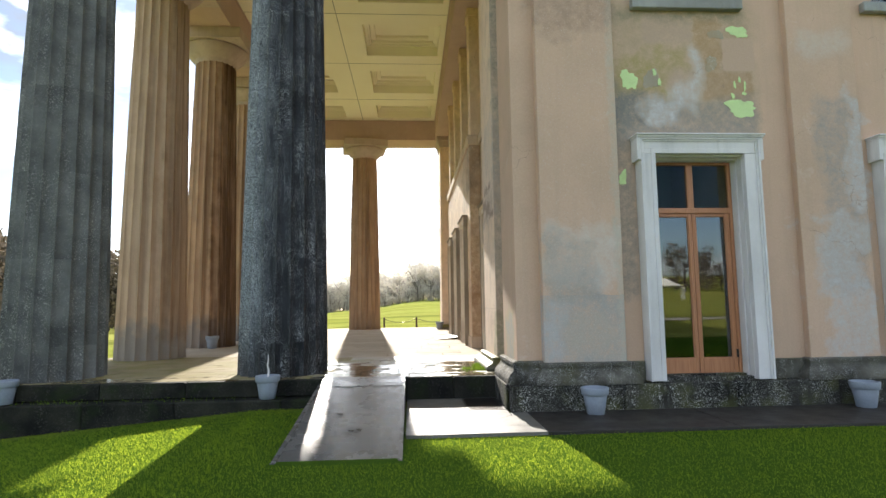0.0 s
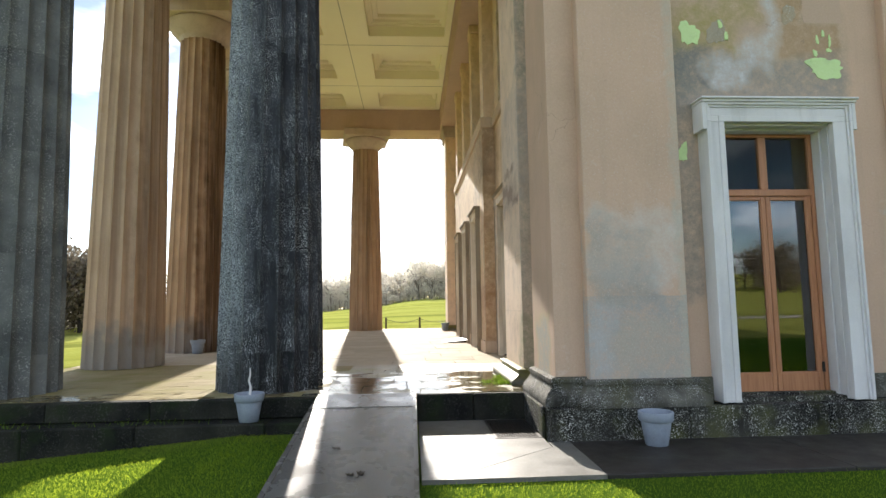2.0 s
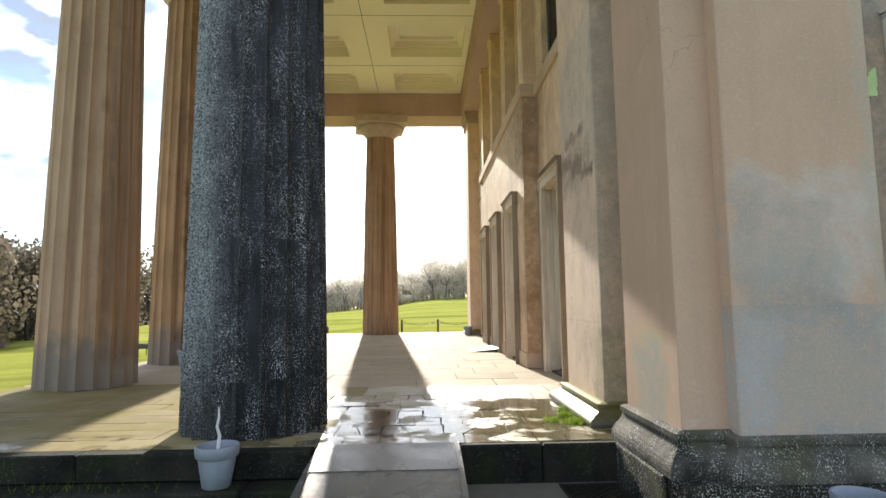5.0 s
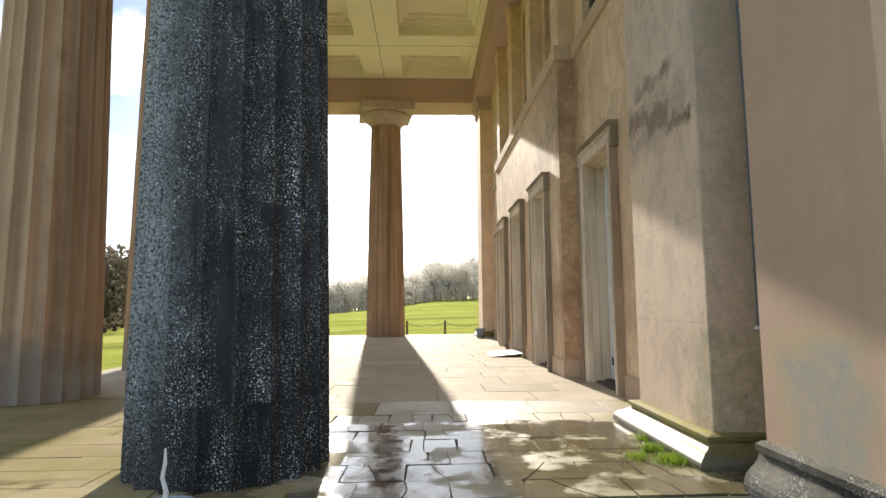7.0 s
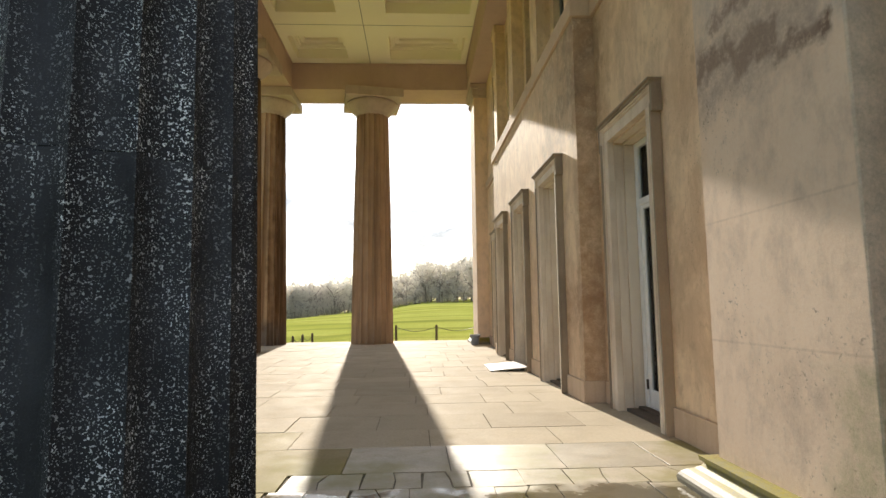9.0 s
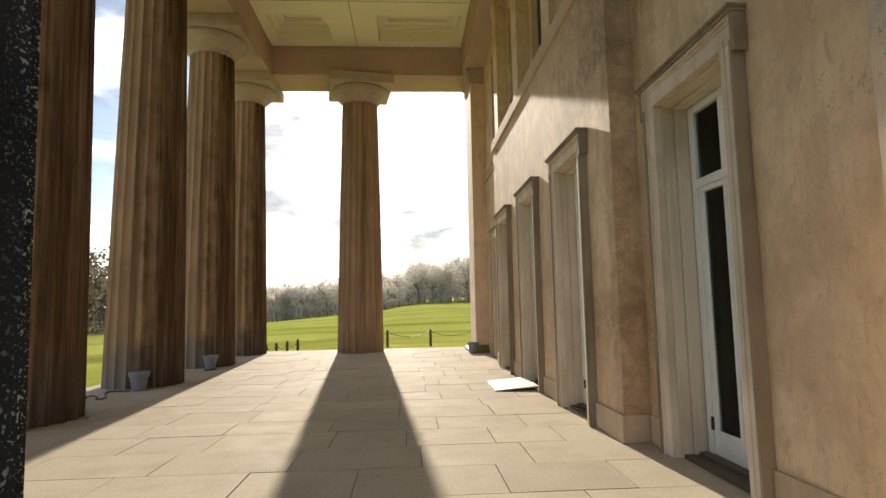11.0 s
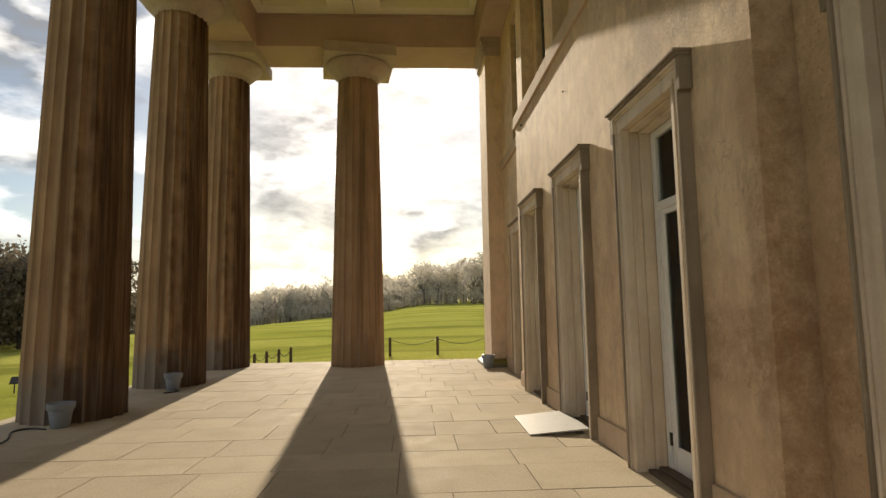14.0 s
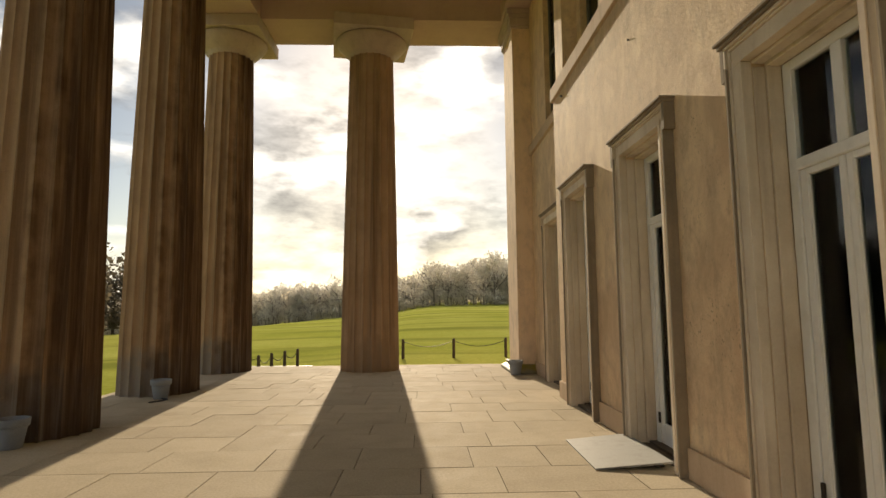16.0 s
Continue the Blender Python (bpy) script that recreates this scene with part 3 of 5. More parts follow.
def pierced(bm, u0, u1, z0, z1, holes, put, grid=False):
    """A wall of boxes round rectangular holes (u0, u1, z0, z1); put(u0, u1, z0, z1) lays one box."""
    if grid:
        us = sorted({u0, u1, *[h[0] for h in holes], *[h[1] for h in holes]})
        zs = sorted({z0, z1, *[h[2] for h in holes], *[h[3] for h in holes]})
        for a, b in zip(us, us[1:]):
            for c, d in zip(zs, zs[1:]):
                if not any(h[0] < (a + b) / 2 < h[1] and h[2] < (c + d) / 2 < h[3] for h in holes):
                    put(a, b, c, d)
        return
    cuts = sorted({u0, u1, *[h[0] for h in holes], *[h[1] for h in holes]})
    for a, b in zip(cuts, cuts[1:]):
        mine = sorted([h for h in holes if h[0] <= a + 1e-6 and h[1] >= b - 1e-6], key=lambda h: h[2])
        z = z0
        for h in mine:
            if h[2] > z + 1e-6:
                put(a, b, z, h[2])
            z = h[3]
        if z < z1 - 1e-6:
            put(a, b, z, z1)


def structure(name, bm, material, label="", smooth=False):
    ob = part(name, bm, material, None, "", smooth)
    return tagged(ob, label, "", "", "structure")


# ---- ground ----
def lawn_height(x, y):
    z = -0.385
    if x < -1.9:
        z -= min(0.42, (-1.9 - x) * 0.09)
    if y > 31:
        slope = -0.022 + (x + 56) / 60 * 0.044
        z += min(y - 31, 260) * max(-0.03, min(0.021, slope)) * min(1.0, (y - 31) / 40)
    if x < -9:
        z -= min(2.6, (-9 - x) * 0.05) * max(0.0, min(1.0, (75 - y) / 45))
    if y < -12:
        z += min(3.0, (-12 - y) * 0.03)
        if y < -110:
            z += (-110 - y) * 0.05
    return z + 0.012 * noise.noise((x * 0.3, y * 0.3, 0)) + 0.4 * noise.noise((x * 0.02, y * 0.02, 5)) * min(1.0, max(0.0, (abs(y - 18) - 18) / 40))


def ground_sheet():
    xs = sorted({*[float(v) for v in range(-24, 25, 1)], *[s * v for v in (30, 36, 44, 54, 66, 80, 100, 125, 160, 210, 300, 450, 800, 1600) for s in (-1, 1)]})
    ys = sorted({*[float(v) for v in range(-14, 48, 1)], *[float(v) for v in range(50, 260, 8)], 300.0, 400.0, 700.0, 1600.0, *[-float(v) for v in (18, 24, 32, 42, 54, 68, 84, 105, 130, 160, 200, 300, 600, 1600)]})
    verts = [(x, y, lawn_height(x, y)) for y in ys for x in xs]
    k = len(xs)
    faces = [(j * k + i, j * k + i + 1, (j + 1) * k + i + 1, (j + 1) * k + i) for j in range(len(ys) - 1) for i in range(k - 1)]
    me = bpy.data.meshes.new("ground")
    me.from_pydata(verts, [], faces)
    me.materials.append(M_turf)
    for p in me.polygons:
        p.use_smooth = True
    return tagged(new("ground", me), "green grass lawn and rising meadow", "", "", "structure")


ground_sheet()

# ---- platform, steps, ramp, path ----
bm = bmesh.new()
box(bm, -6.75, 2.3, 9.44, 29.95, -1.1, -0.2)
box(bm, -6.72, 2.3, 9.425, 29.92, -0.2, -0.014)
structure("floor", bm, M_joint, "mortar bed of the portico floor")
floor = bpy.data.objects["floor"]


def course(name, material, label, axis, a, b, dims, long=(1.1, 1.6), bevel=0.02, parent=None):
    """A row of stones along one axis, each a little out of line; dims: the two ranges across it."""
    t = parent or empty(name, None, label, kind="structure")
    r = random.Random(len(name) + int(abs(a) * 10))
    while a < b - 0.05:
        e = a + r.uniform(*long)
        if b - e < 0.5:
            e = b
        o, up = r.uniform(-0.006, 0.006), r.uniform(-0.005, 0.0)
        (p0, p1), (z0, z1) = dims
        d = (a + 0.003, e - 0.003, p0 + o, p1, z0, z1 + up) if axis == 0 else (p0 + o, p1, a + 0.003, e - 0.003, z0, z1 + up)
        boxes("stone", material, t, [d], bevel)
        a = e
    return t


course("lower_step", M_step, "mossy blackened stone step along the portico edge", 0, -7.15, -1.1, ((8.98, 9.36), (-1.2, -0.25)))
outer = course("outer_step", M_step, "stone step round the portico platform", 1, 9.37, 30.3, ((-7.15, -6.76), (-1.2, -0.25)))
course("outer_step", M_step, "", 0, -6.75, 2.3, ((29.96, 30.3), (-1.2, -0.25)), parent=outer)
nosing = course("edge_course", M_step, "blackened stone nosing of the portico platform", 0, -6.8, -1.08, ((9.26, 9.42), (-0.245, 0.0)), bevel=0.015)
course("edge_course", M_step, "", 0, 0.24, 1.86, ((9.33, 9.42), (-0.55, 0.0)), (0.7, 0.9), 0.018, nosing)

ramp = empty("ramp", None, "worn wet concrete access ramp onto the portico", "ramp")
ramp_prof = [(9.42, 0.004), (8.75, -0.045), (5.9, -0.40), (5.86, -0.60), (9.42, -0.60)]
for name, x0, x1, dz, cut in (("kerb", -1.045, -1.0, 0.012, 0), ("kerb", 0.19, 0.232, 0.012, 0), ("top_plate", -1.0, 0.19, 0.006, 1), ("body", -1.0, 0.19, 0.0, 2)):
    prof = [ramp_prof[0], ramp_prof[1], (8.75, -0.2), (9.42, -0.2)] if cut == 1 else ([(8.74, -0.047), *ramp_prof[2:4], (8.74, -0.6)] if cut == 2 else ramp_prof)
    bm = bmesh.new()
    a = [bm.verts.new((x0, y, z + (dz if z > -0.45 else 0))) for y, z in prof]
    b = [bm.verts.new((x1, y, z + (dz if z > -0.45 else 0))) for y, z in prof]
    bm.faces.new(a), bm.faces.new(b[::-1])
    for i in range(len(a)):
        j = (i + 1) % len(a)
        bm.faces.new((a[j], a[i], b[i], b[j]))
    bmesh.ops.recalc_face_normals(bm, faces=bm.faces)
    part(name, bm, M_concrete, ramp)

path = empty("pavement", None, "damp concrete path along the house wall", kind="structure")
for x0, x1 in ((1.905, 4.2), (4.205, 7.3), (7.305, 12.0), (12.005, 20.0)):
    boxes("slab", M_path_shaded, path, [(x0, x1, 6.86, 8.08, -0.55, -0.345)], 0.006)
for outline in (((0.26, 6.86), (0.45, 6.86), (1.655, 7.865), (1.655, 8.28), (1.12, 8.28), (1.12, 9.33), (0.26, 9.33)), ((0.465, 6.86), (1.9, 6.86), (1.9, 8.06), (1.665, 8.06), (1.665, 7.862)), ((1.12, 9.285), (1.655, 9.285), (1.655, 9.33), (1.12, 9.33))):
    bm = bmesh.new()
    top = [bm.verts.new((x, y, -0.345)) for x, y in outline]
    low = [bm.verts.new((x, y, -0.55)) for x, y in outline]
    bm.faces.new(top)
    for i in range(len(top)):
        j = (i + 1) % len(top)
        bm.faces.new((low[i], low[j], top[j], top[i]))
    part("slab", bm, M_path, path)

# drain grate set in the path
grate = empty("drain_grate", pose(1.38, 8.78, -0.352), "black iron lattice grate over a drain pit", "grate")
boxes("frame", M_iron, grate, [(-0.27, 0.27, -0.5, -0.47, -0.03, 0.012), (-0.27, 0.27, 0.47, 0.5, -0.03, 0.012), (-0.27, -0.24, -0.47, 0.47, -0.03, 0.012), (0.24, 0.27, -0.47, 0.47, -0.03, 0.012)], 0)
for k in range(-14, 15):
    for s in (-1, 1):
        p, q = Vector((-0.24, k * 0.07 - s * 0.24, 0)), Vector((0.24, k * 0.07 + s * 0.24, 0))
        for u in (p, q):
            if abs(u.y) > 0.47:
                t = (math.copysign(0.47, u.y) - p.y) / (q.y - p.y)
                u.x, u.y = p.x + t * (q.x - p.x), math.copysign(0.47, u.y)
        if (q - p).length < 0.05 or p.x > q.x:
            continue
        d = (q - p).normalized()
        nrm = Vector((-d.y, d.x, 0)) * 0.006
        bm = bmesh.new()
        vs = [bm.verts.new(c + Vector((0, 0, z))) for z in (-0.02, 0.01 + 0.001 * s) for c in (p - nrm, q - nrm, q + nrm, p + nrm)]
        for f in ((3, 2, 1, 0), (4, 5, 6, 7), (0, 1, 5, 4), (1, 2, 6, 5), (2, 3, 7, 6), (3, 0, 4, 7)):
            bm.faces.new([vs[i] for i in f])
        part("bar", bm, M_iron, grate)

# ---- columns ----
COL_Y = [10.1 + 3.72 * i for i in range(6)]
R0, R1, SHAFT = 0.755, 0.59, 8.62


def radius(z):
    t = z / SHAFT
    return R0 + (R1 - R0) * (0.75 * t + 0.25 * t * t)


def fluted_ring(bm, z, shrink=0.0, flutes=20, per=8):
    ring = []
    r = radius(z) - shrink
    for i in range(flutes * per):
        a = 2 * math.pi * i / (flutes * per)
        u = (i % per) / per
        rr = r * (1.0 - 0.095 * (1.0 - (2.0 * u - 1.0) ** 2) ** 0.85)
        ring.append(bm.verts.new((rr * math.cos(a), rr * math.sin(a), z)))
    return ring


def column(material, look_label):
    col = empty("column", None, look_label, "column", "portico columns")
    joints = [0.0, 0.55, 1.95, 3.4, 4.85, 6.3, 7.7, SHAFT]
    for z0, z1 in zip(joints, joints[1:]):
        bm = bmesh.new()
        levels = [(z0, 0.004), (z0 + 0.004, 0.0), ((z0 + z1) / 2, 0.0), (z1 - 0.004, 0.0), (z1, 0.004)]
        rings = [fluted_ring(bm, z, s) for z, s in levels]
        for a, b in zip(rings, rings[1:]):
            for i in range(len(a)):
                j = (i + 1) % len(a)
                bm.faces.new((a[i], a[j], b[j], b[i]))
        bm.faces.new(rings[0][::-1]), bm.faces.new(rings[-1])
        part("drum", bm, material, col)
    bm = bmesh.new()
    rings = lathe(bm, [(R1 - 0.03, 8.58), (R1 + 0.01, 8.61), (R1 + 0.012, 8.64), (R1 + 0.035, 8.66), (R1 + 0.04, 8.69), (R1 + 0.075, 8.71), (R1 + 0.17, 8.80), (R1 + 0.29, 8.93), (R1 + 0.36, 9.03), (R1 + 0.36, 9.07), (R1 + 0.33, 9.10)], 48)
    bm.faces.new(rings[-1])
    capital = part("capital", bm, M_capital, col, "pale rounded stone capital", True)
    boxes("abacus", M_capital, capital, [(-1.03, 1.03, -1.03, 1.03, 9.10, 9.435)], 0.012, "pale square stone abacus")
    return col


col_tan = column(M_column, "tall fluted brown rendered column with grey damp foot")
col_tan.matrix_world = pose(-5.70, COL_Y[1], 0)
col_sooty = column(M_column_sooty, "tall fluted brown column with soot streaks and a darker house side")
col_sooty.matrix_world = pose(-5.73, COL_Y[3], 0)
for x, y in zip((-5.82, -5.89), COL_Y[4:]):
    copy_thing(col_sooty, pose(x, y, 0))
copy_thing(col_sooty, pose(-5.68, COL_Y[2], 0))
col_mid = column(M_column_mid, "tall fluted brown rendered column with faint soot streaks")
col_mid.matrix_world = pose(-1.97, COL_Y[5], 0, 0, 0, 9) @ Matrix.Diagonal((1.035, 1.035, 1, 1))
col_dark = column(M_dark, "tall fluted column blackened by weather, flecked with lichen")
col_dark.matrix_world = pose(-1.89, 10.35, 0, 0, 0, 1.3) @ Matrix.Diagonal((1.005, 1.005, 1, 1))
col_grey = column(M_dark_grey, "tall fluted grey weathered corner column")
col_grey.matrix_world = pose(-5.68, 10.25, 0, 0, 0, 7) @ Matrix.Diagonal((1.03, 1.03, 1, 1))

# ---- entablature and ceiling ----
SOFFIT, CEIL = 9.435, 10.45
bm = bmesh.new()
for x0, x1, y0, y1 in ((-6.4, 2.4, 9.45, 10.85), (-6.4, 2.4, 27.95, 29.45), (-6.4, -4.9, 10.85, 27.95), (1.62, 2.4, 10.85, 27.95)):
    box(bm, x0, x1, y0, y1, SOFFIT, CEIL + 0.35)
structure("architrave", bm, M_entab, "plain rendered beams over the portico columns")
bm = bmesh.new()
for x0, x1, y0, y1 in ((-4.9, 1.62, 10.852, 10.88), (-4.9, 1.62, 27.92, 27.948), (-4.898, -4.87, 10.88, 27.92), (1.59, 1.618, 10.88, 27.92)):
    box(bm, x0, x1, y0, y1, CEIL - 0.075, CEIL - 0.012)
structure("trim", bm, M_entab, "thin moulding under the ceiling")
# unseen roof slabs, added to keep the sun off the portico
bm = bmesh.new()
box(bm, -6.4, 14.0, 9.35, 29.45, CEIL + 0.9, 13.0)
box(bm, -6.75, 14.0, 9.0, 29.8, 13.0, 13.4)
structure("roof", bm, M_roof)

cof_y = [(11.25, 12.98)] + [(COL_Y[i] + 0.70, COL_Y[i] + 3.02) for i in (1, 2, 3)] + [(25.82, 27.55)]
cof_x = [(-4.62, -2.76), (-1.22, 1.40)]
bm = bmesh.new()
holes = [(x0, x1, y0, y1) for x0, x1 in cof_x for y0, y1 in cof_y]
pierced(bm, -4.9, 1.62, 10.85, 27.95, holes, lambda a, b, c, d: box(bm, a, b, c, d, CEIL, CEIL + 0.9))
for x0, x1, y0, y1 in holes:
    for inset, z in ((0.10, CEIL + 0.36), (0.17, CEIL + 0.42), (0.34, CEIL + 0.52)):
        pierced(bm, x0, x1, y0, y1, [(x0 + inset, x1 - inset, y0 + inset, y1 - inset)], lambda a, b, c, d: box(bm, a, b, c, d, z, CEIL + 0.8))
    box(bm, x0, x1, y0, y1, CEIL + 0.62, CEIL + 0.85)
ribs_y = [(cof_y[i][1] + cof_y[i + 1][0]) / 2 for i in range(4)]
structure("ceiling", bm, M_ceiling, "cream plaster coffered ceiling")
bm = bmesh.new()
for y in ribs_y:
    box(bm, -4.88, 1.6, y - 0.008, y + 0.008, CEIL - 0.004, CEIL + 0.01)
box(bm, -2.0, -1.984, 10.9, 27.9, CEIL - 0.004, CEIL + 0.01)
structure("trim_ceiling", bm, M_joint, "dark joint lines between ceiling panels")

# ---- house walls ----
UP_C = [13.89, 16.72, 19.37, 22.02, 24.95]
DOOR_C = [c + d for c, d in zip(UP_C, (0.09, 0.07, 0.07, 0.07, 0.1))]
DOOR_X = [2.25, 1.95, 1.95, 1.95, 2.25]
OPEN_W, OPEN_H = (1.22, 1.13, 1.13, 1.13, 1.22), 3.44
BAND = (0.20, 0.178, 0.178, 0.178, 0.20)
DOOR_EDGE = [w / 2 + b + 0.006 for w, b in zip(OPEN_W, BAND)]
PROJ = (15.22, 23.62)


def east_wall(name, x, y0, y1, z0, z1, holes, thick=0.7, material=None):
    bm = bmesh.new()
    pierced(bm, y0, y1, z0, z1, holes, lambda a, b, c, d: box(bm, x, x + thick, a, b, c, d), True)
    weld(bm)
    return structure(name, bm, material or M_wall, "tan rendered house wall with stains")


hole = lambda i: (DOOR_C[i] - OPEN_W[i] / 2, DOOR_C[i] + OPEN_W[i] / 2, -0.3, OPEN_H)
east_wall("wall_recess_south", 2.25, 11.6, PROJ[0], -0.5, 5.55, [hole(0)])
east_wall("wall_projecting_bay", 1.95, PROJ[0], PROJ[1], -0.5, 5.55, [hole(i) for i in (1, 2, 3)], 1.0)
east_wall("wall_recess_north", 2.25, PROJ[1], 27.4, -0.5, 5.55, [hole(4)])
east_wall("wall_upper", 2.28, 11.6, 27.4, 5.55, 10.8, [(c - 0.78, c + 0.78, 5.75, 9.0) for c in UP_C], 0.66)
bm = bmesh.new()
box(bm, 1.90, 2.3, PROJ[0] - 0.05, PROJ[1] + 0.05, 5.48, 5.74, 0.012)
box(bm, 2.19, 2.6, 11.6, PROJ[0] - 0.05, 5.48, 5.74, 0.012)
box(bm, 2.19, 2.6, PROJ[1] + 0.05, 27.4, 5.48, 5.74, 0.012)
structure("string_course", bm, M_skirt, "projecting stone string course")
piers = empty("wall_upper_piers", None, "rendered piers between the upper windows", kind="structure")
for a, b in zip([UP_C[1] - 1.5, *UP_C[1:3], UP_C[3]], [UP_C[1], UP_C[2], UP_C[3], UP_C[3] + 1.5]):
    c = (a + b) / 2 if (a != UP_C[1] - 1.5 and b != UP_C[3] + 1.5) else (PROJ[0] + 0.32 if b == UP_C[1] else PROJ[1] - 0.32)
    boxes("pier", M_wall, piers, [(2.0, 2.29, c - 0.27, c + 0.27, 5.74, 9.2), (1.96, 2.29, c - 0.31, c + 0.31, 9.2, 9.434)], 0.008)
for i, c in enumerate(UP_C):
    w = empty("window_%d" % (i + 10), pose(2.40, c, 5.75), "dark upper sash window set deep in the wall", kind="structure")
    boxes("window_frame", M_dark_paint, w, [(0, 0.07, -0.78, -0.70, 0, 3.25), (0, 0.07, 0.70, 0.78, 0, 3.25), (0, 0.07, -0.70, 0.70, 0, 0.09), (0, 0.07, -0.70, 0.70, 3.16, 3.25), (0.005, 0.065, -0.03, 0.03, 0.09, 3.16), (0.005, 0.065, -0.70, 0.70, 1.6, 1.67)])
    boxes("pane", M_glass_dull, w, [(0.03, 0.036, -0.70, 0.70, 0.09, 3.16)], 0)

# skirting blocks along the portico wall
bm = bmesh.new()
def skirt(x, a, b):
    box(bm, x - 0.035, x, a, b, 0.0, 0.29, 0.006)
edges = sorted([DOOR_C[i] + s * DOOR_EDGE[i] for i in (1, 2, 3) for s in (-1, 1)])
for a, b in zip([PROJ[0] - 0.035, *edges[1::2]], [*edges[0::2], PROJ[1] + 0.035]):
    skirt(1.95, a, b)
skirt(2.25, 11.7, DOOR_C[0] - DOOR_EDGE[0]), skirt(2.25, DOOR_C[0] + DOOR_EDGE[0], PROJ[0] - 0.035)
skirt(2.25, PROJ[1] + 0.035, DOOR_C[4] - DOOR_EDGE[4]), skirt(2.25, DOOR_C[4] + DOOR_EDGE[4], 27.4)
box(bm, 1.95, 2.215, PROJ[0] - 0.035, PROJ[0], 0.0, 0.29, 0.006)
box(bm, 1.95, 2.215, PROJ[1], PROJ[1] + 0.035, 0.0, 0.29, 0.006)
structure("baseboard", bm, M_skirt, "pale stone skirting course along the portico wall")


CYMA = [(0.16, 0.0), (0.165, 0.045), (0.16, 0.075), (0.145, 0.105), (0.12, 0.135), (0.09, 0.16), (0.068, 0.185), (0.055, 0.215), (0.05, 0.24), (0.072, 0.243), (0.074, 0.285), (0.03, 0.30), (0.0, 0.30)]


def moulded(bm, x0, x1, y0, y1, z0, profile, scale=1.0, rise=1.0, west=1, east=0, south=1, north=0):
    """A mitred moulding round a rectangular foot, with an outward profile of (out, height)."""
    rings = []
    for o, z in profile:
        o *= scale
        rings.append([bm.verts.new((x, y, z0 + z * rise)) for x, y in ((x0 - o * west, y0 - o * south), (x1 + o * east, y0 - o * south), (x1 + o * east, y1 + o * north), (x0 - o * west, y1 + o * north))])
    for a, b in zip(rings, rings[1:]):
        for i in range(4):
            j = (i + 1) % 4
            bm.faces.new((a[i], a[j], b[j], b[i]))
    bm.faces.new(rings[-1]), bm.faces.new(rings[0][::-1])


def anta(name, y0, y1, label):
    t = empty(name, None, label, kind="structure")
    boxes("shaft", M_anta, t, [(1.82, 2.65, y0, y1, 0.0, 9.434)], 0.008)
    bm = bmesh.new()
    moulded(bm, 1.815, 2.26, y0 - 0.005, y1 + 0.005, 0.0, CYMA, 1.3, 0.75, north=1)
    part("base", bm, M_antabase, t, "mossy moulded stone base")
    bm = bmesh.new()
    for z0, z1, o in ((8.93, 9.0, 0.03), (9.0, 9.2, 0.06), (9.2, 9.28, 0.10), (9.28, 9.43, 0.14)):
        box(bm, 1.82 - o, 2.6, y0 - o, y1 + o, z0, z1, 0.008)
    part("capital", bm, M_capital, t, "pale moulded capital")


anta("anta_south", 10.12, 11.6, "tan rendered corner pier of the portico")
anta("anta_north", 27.4, 28.88, "tan rendered corner pier of the portico")

# south front of the house
WALL_Y = 8.31
WIN_C, WIN_W, WIN_H = 4.58, 1.34, 3.29
WIN2_C = 8.27
bm = bmesh.new()
hs = [(c - WIN_W / 2, c + WIN_W / 2, 0.02, WIN_H) for c in (WIN_C, WIN2_C)] + [(c - 0.65, c + 0.65, 5.75, 8.3) for c in (WIN_C, WIN2_C)]
pierced(bm, 3.2, 14.0, -0.5, 13.0, hs, lambda a, b, c, d: box(bm, a, b, WALL_Y, WALL_Y + 0.55, c, d), True)
weld(bm)
structure("wall_south", bm, M_wall_south, "tan rendered south wall with repairs and stains")
bm = bmesh.new()
box(bm, 1.84, 2.21, 8.36, 9.48, 0.25, 11.4, 0.008)
box(bm, 2.25, 2.65, 9.0, 10.12, -0.4, 11.4)
structure("wall_corner_strip", bm, M_wall_south, "tan rendered corner strip beside the pilaster")
for i, (x0, x1) in enumerate(((2.2, 3.385), (6.1, 7.17), (9.4, 10.5), (12.0, 13.0))):
    bm = bmesh.new()
    box(bm, x0, x1, 8.2, 8.6, 0.25, 11.4, 0.01)
    if i == 1:
        box(bm, x0 - 0.2, x0 + 0.01, 8.33, 8.6, 0.25, 11.4, 0.01)
    structure("pilaster_%d" % (i + 1), bm, M_pilaster if i == 0 else M_wall_south, "flat tan rendered pilaster with scuffs")
plinth = course("plinth_course", M_plinth, "blackened lichen-flecked stone plinth", 0, 1.70, 20.0, ((8.06, 9.5), (-0.6, 0.0)), (1.3, 1.8), 0.015)
boxes("stone", M_plinth, plinth, [(1.66, 1.698, 8.32, 9.5, -0.6, -0.004)], 0.012)
feet = empty("base_moulding", None, "weathered stone base moulding with white lichen", kind="structure")
bm = bmesh.new()
moulded(bm, 1.838, 2.25, 8.358, 9.48, 0.0, CYMA, 1.0, 1.05)
part("moulding", bm, M_moulding, feet)
for x0, x1 in ((2.2, 3.385), (6.1, 7.17), (9.4, 10.5), (12.0, 13.0)):
    bm = bmesh.new()
    moulded(bm, x0 - 0.002, x1 + 0.002, 8.198, 8.5, 0.0, CYMA, 0.95, 1.0, east=1)
    part("moulding", bm, M_moulding, feet)
for x0, x1 in ((3.4, 3.7), (5.5, 6.1)):
    boxes("block", M_moulding, feet, [(x0, x1, 8.28, 8.6, 0.0, 0.29)], 0.012)

# unseen rest of the house, closing it so the rooms stay dark
bm = bmesh.new()
box(bm, 14.0, 14.4, 8.47, 30.0, -0.5, 13.0)
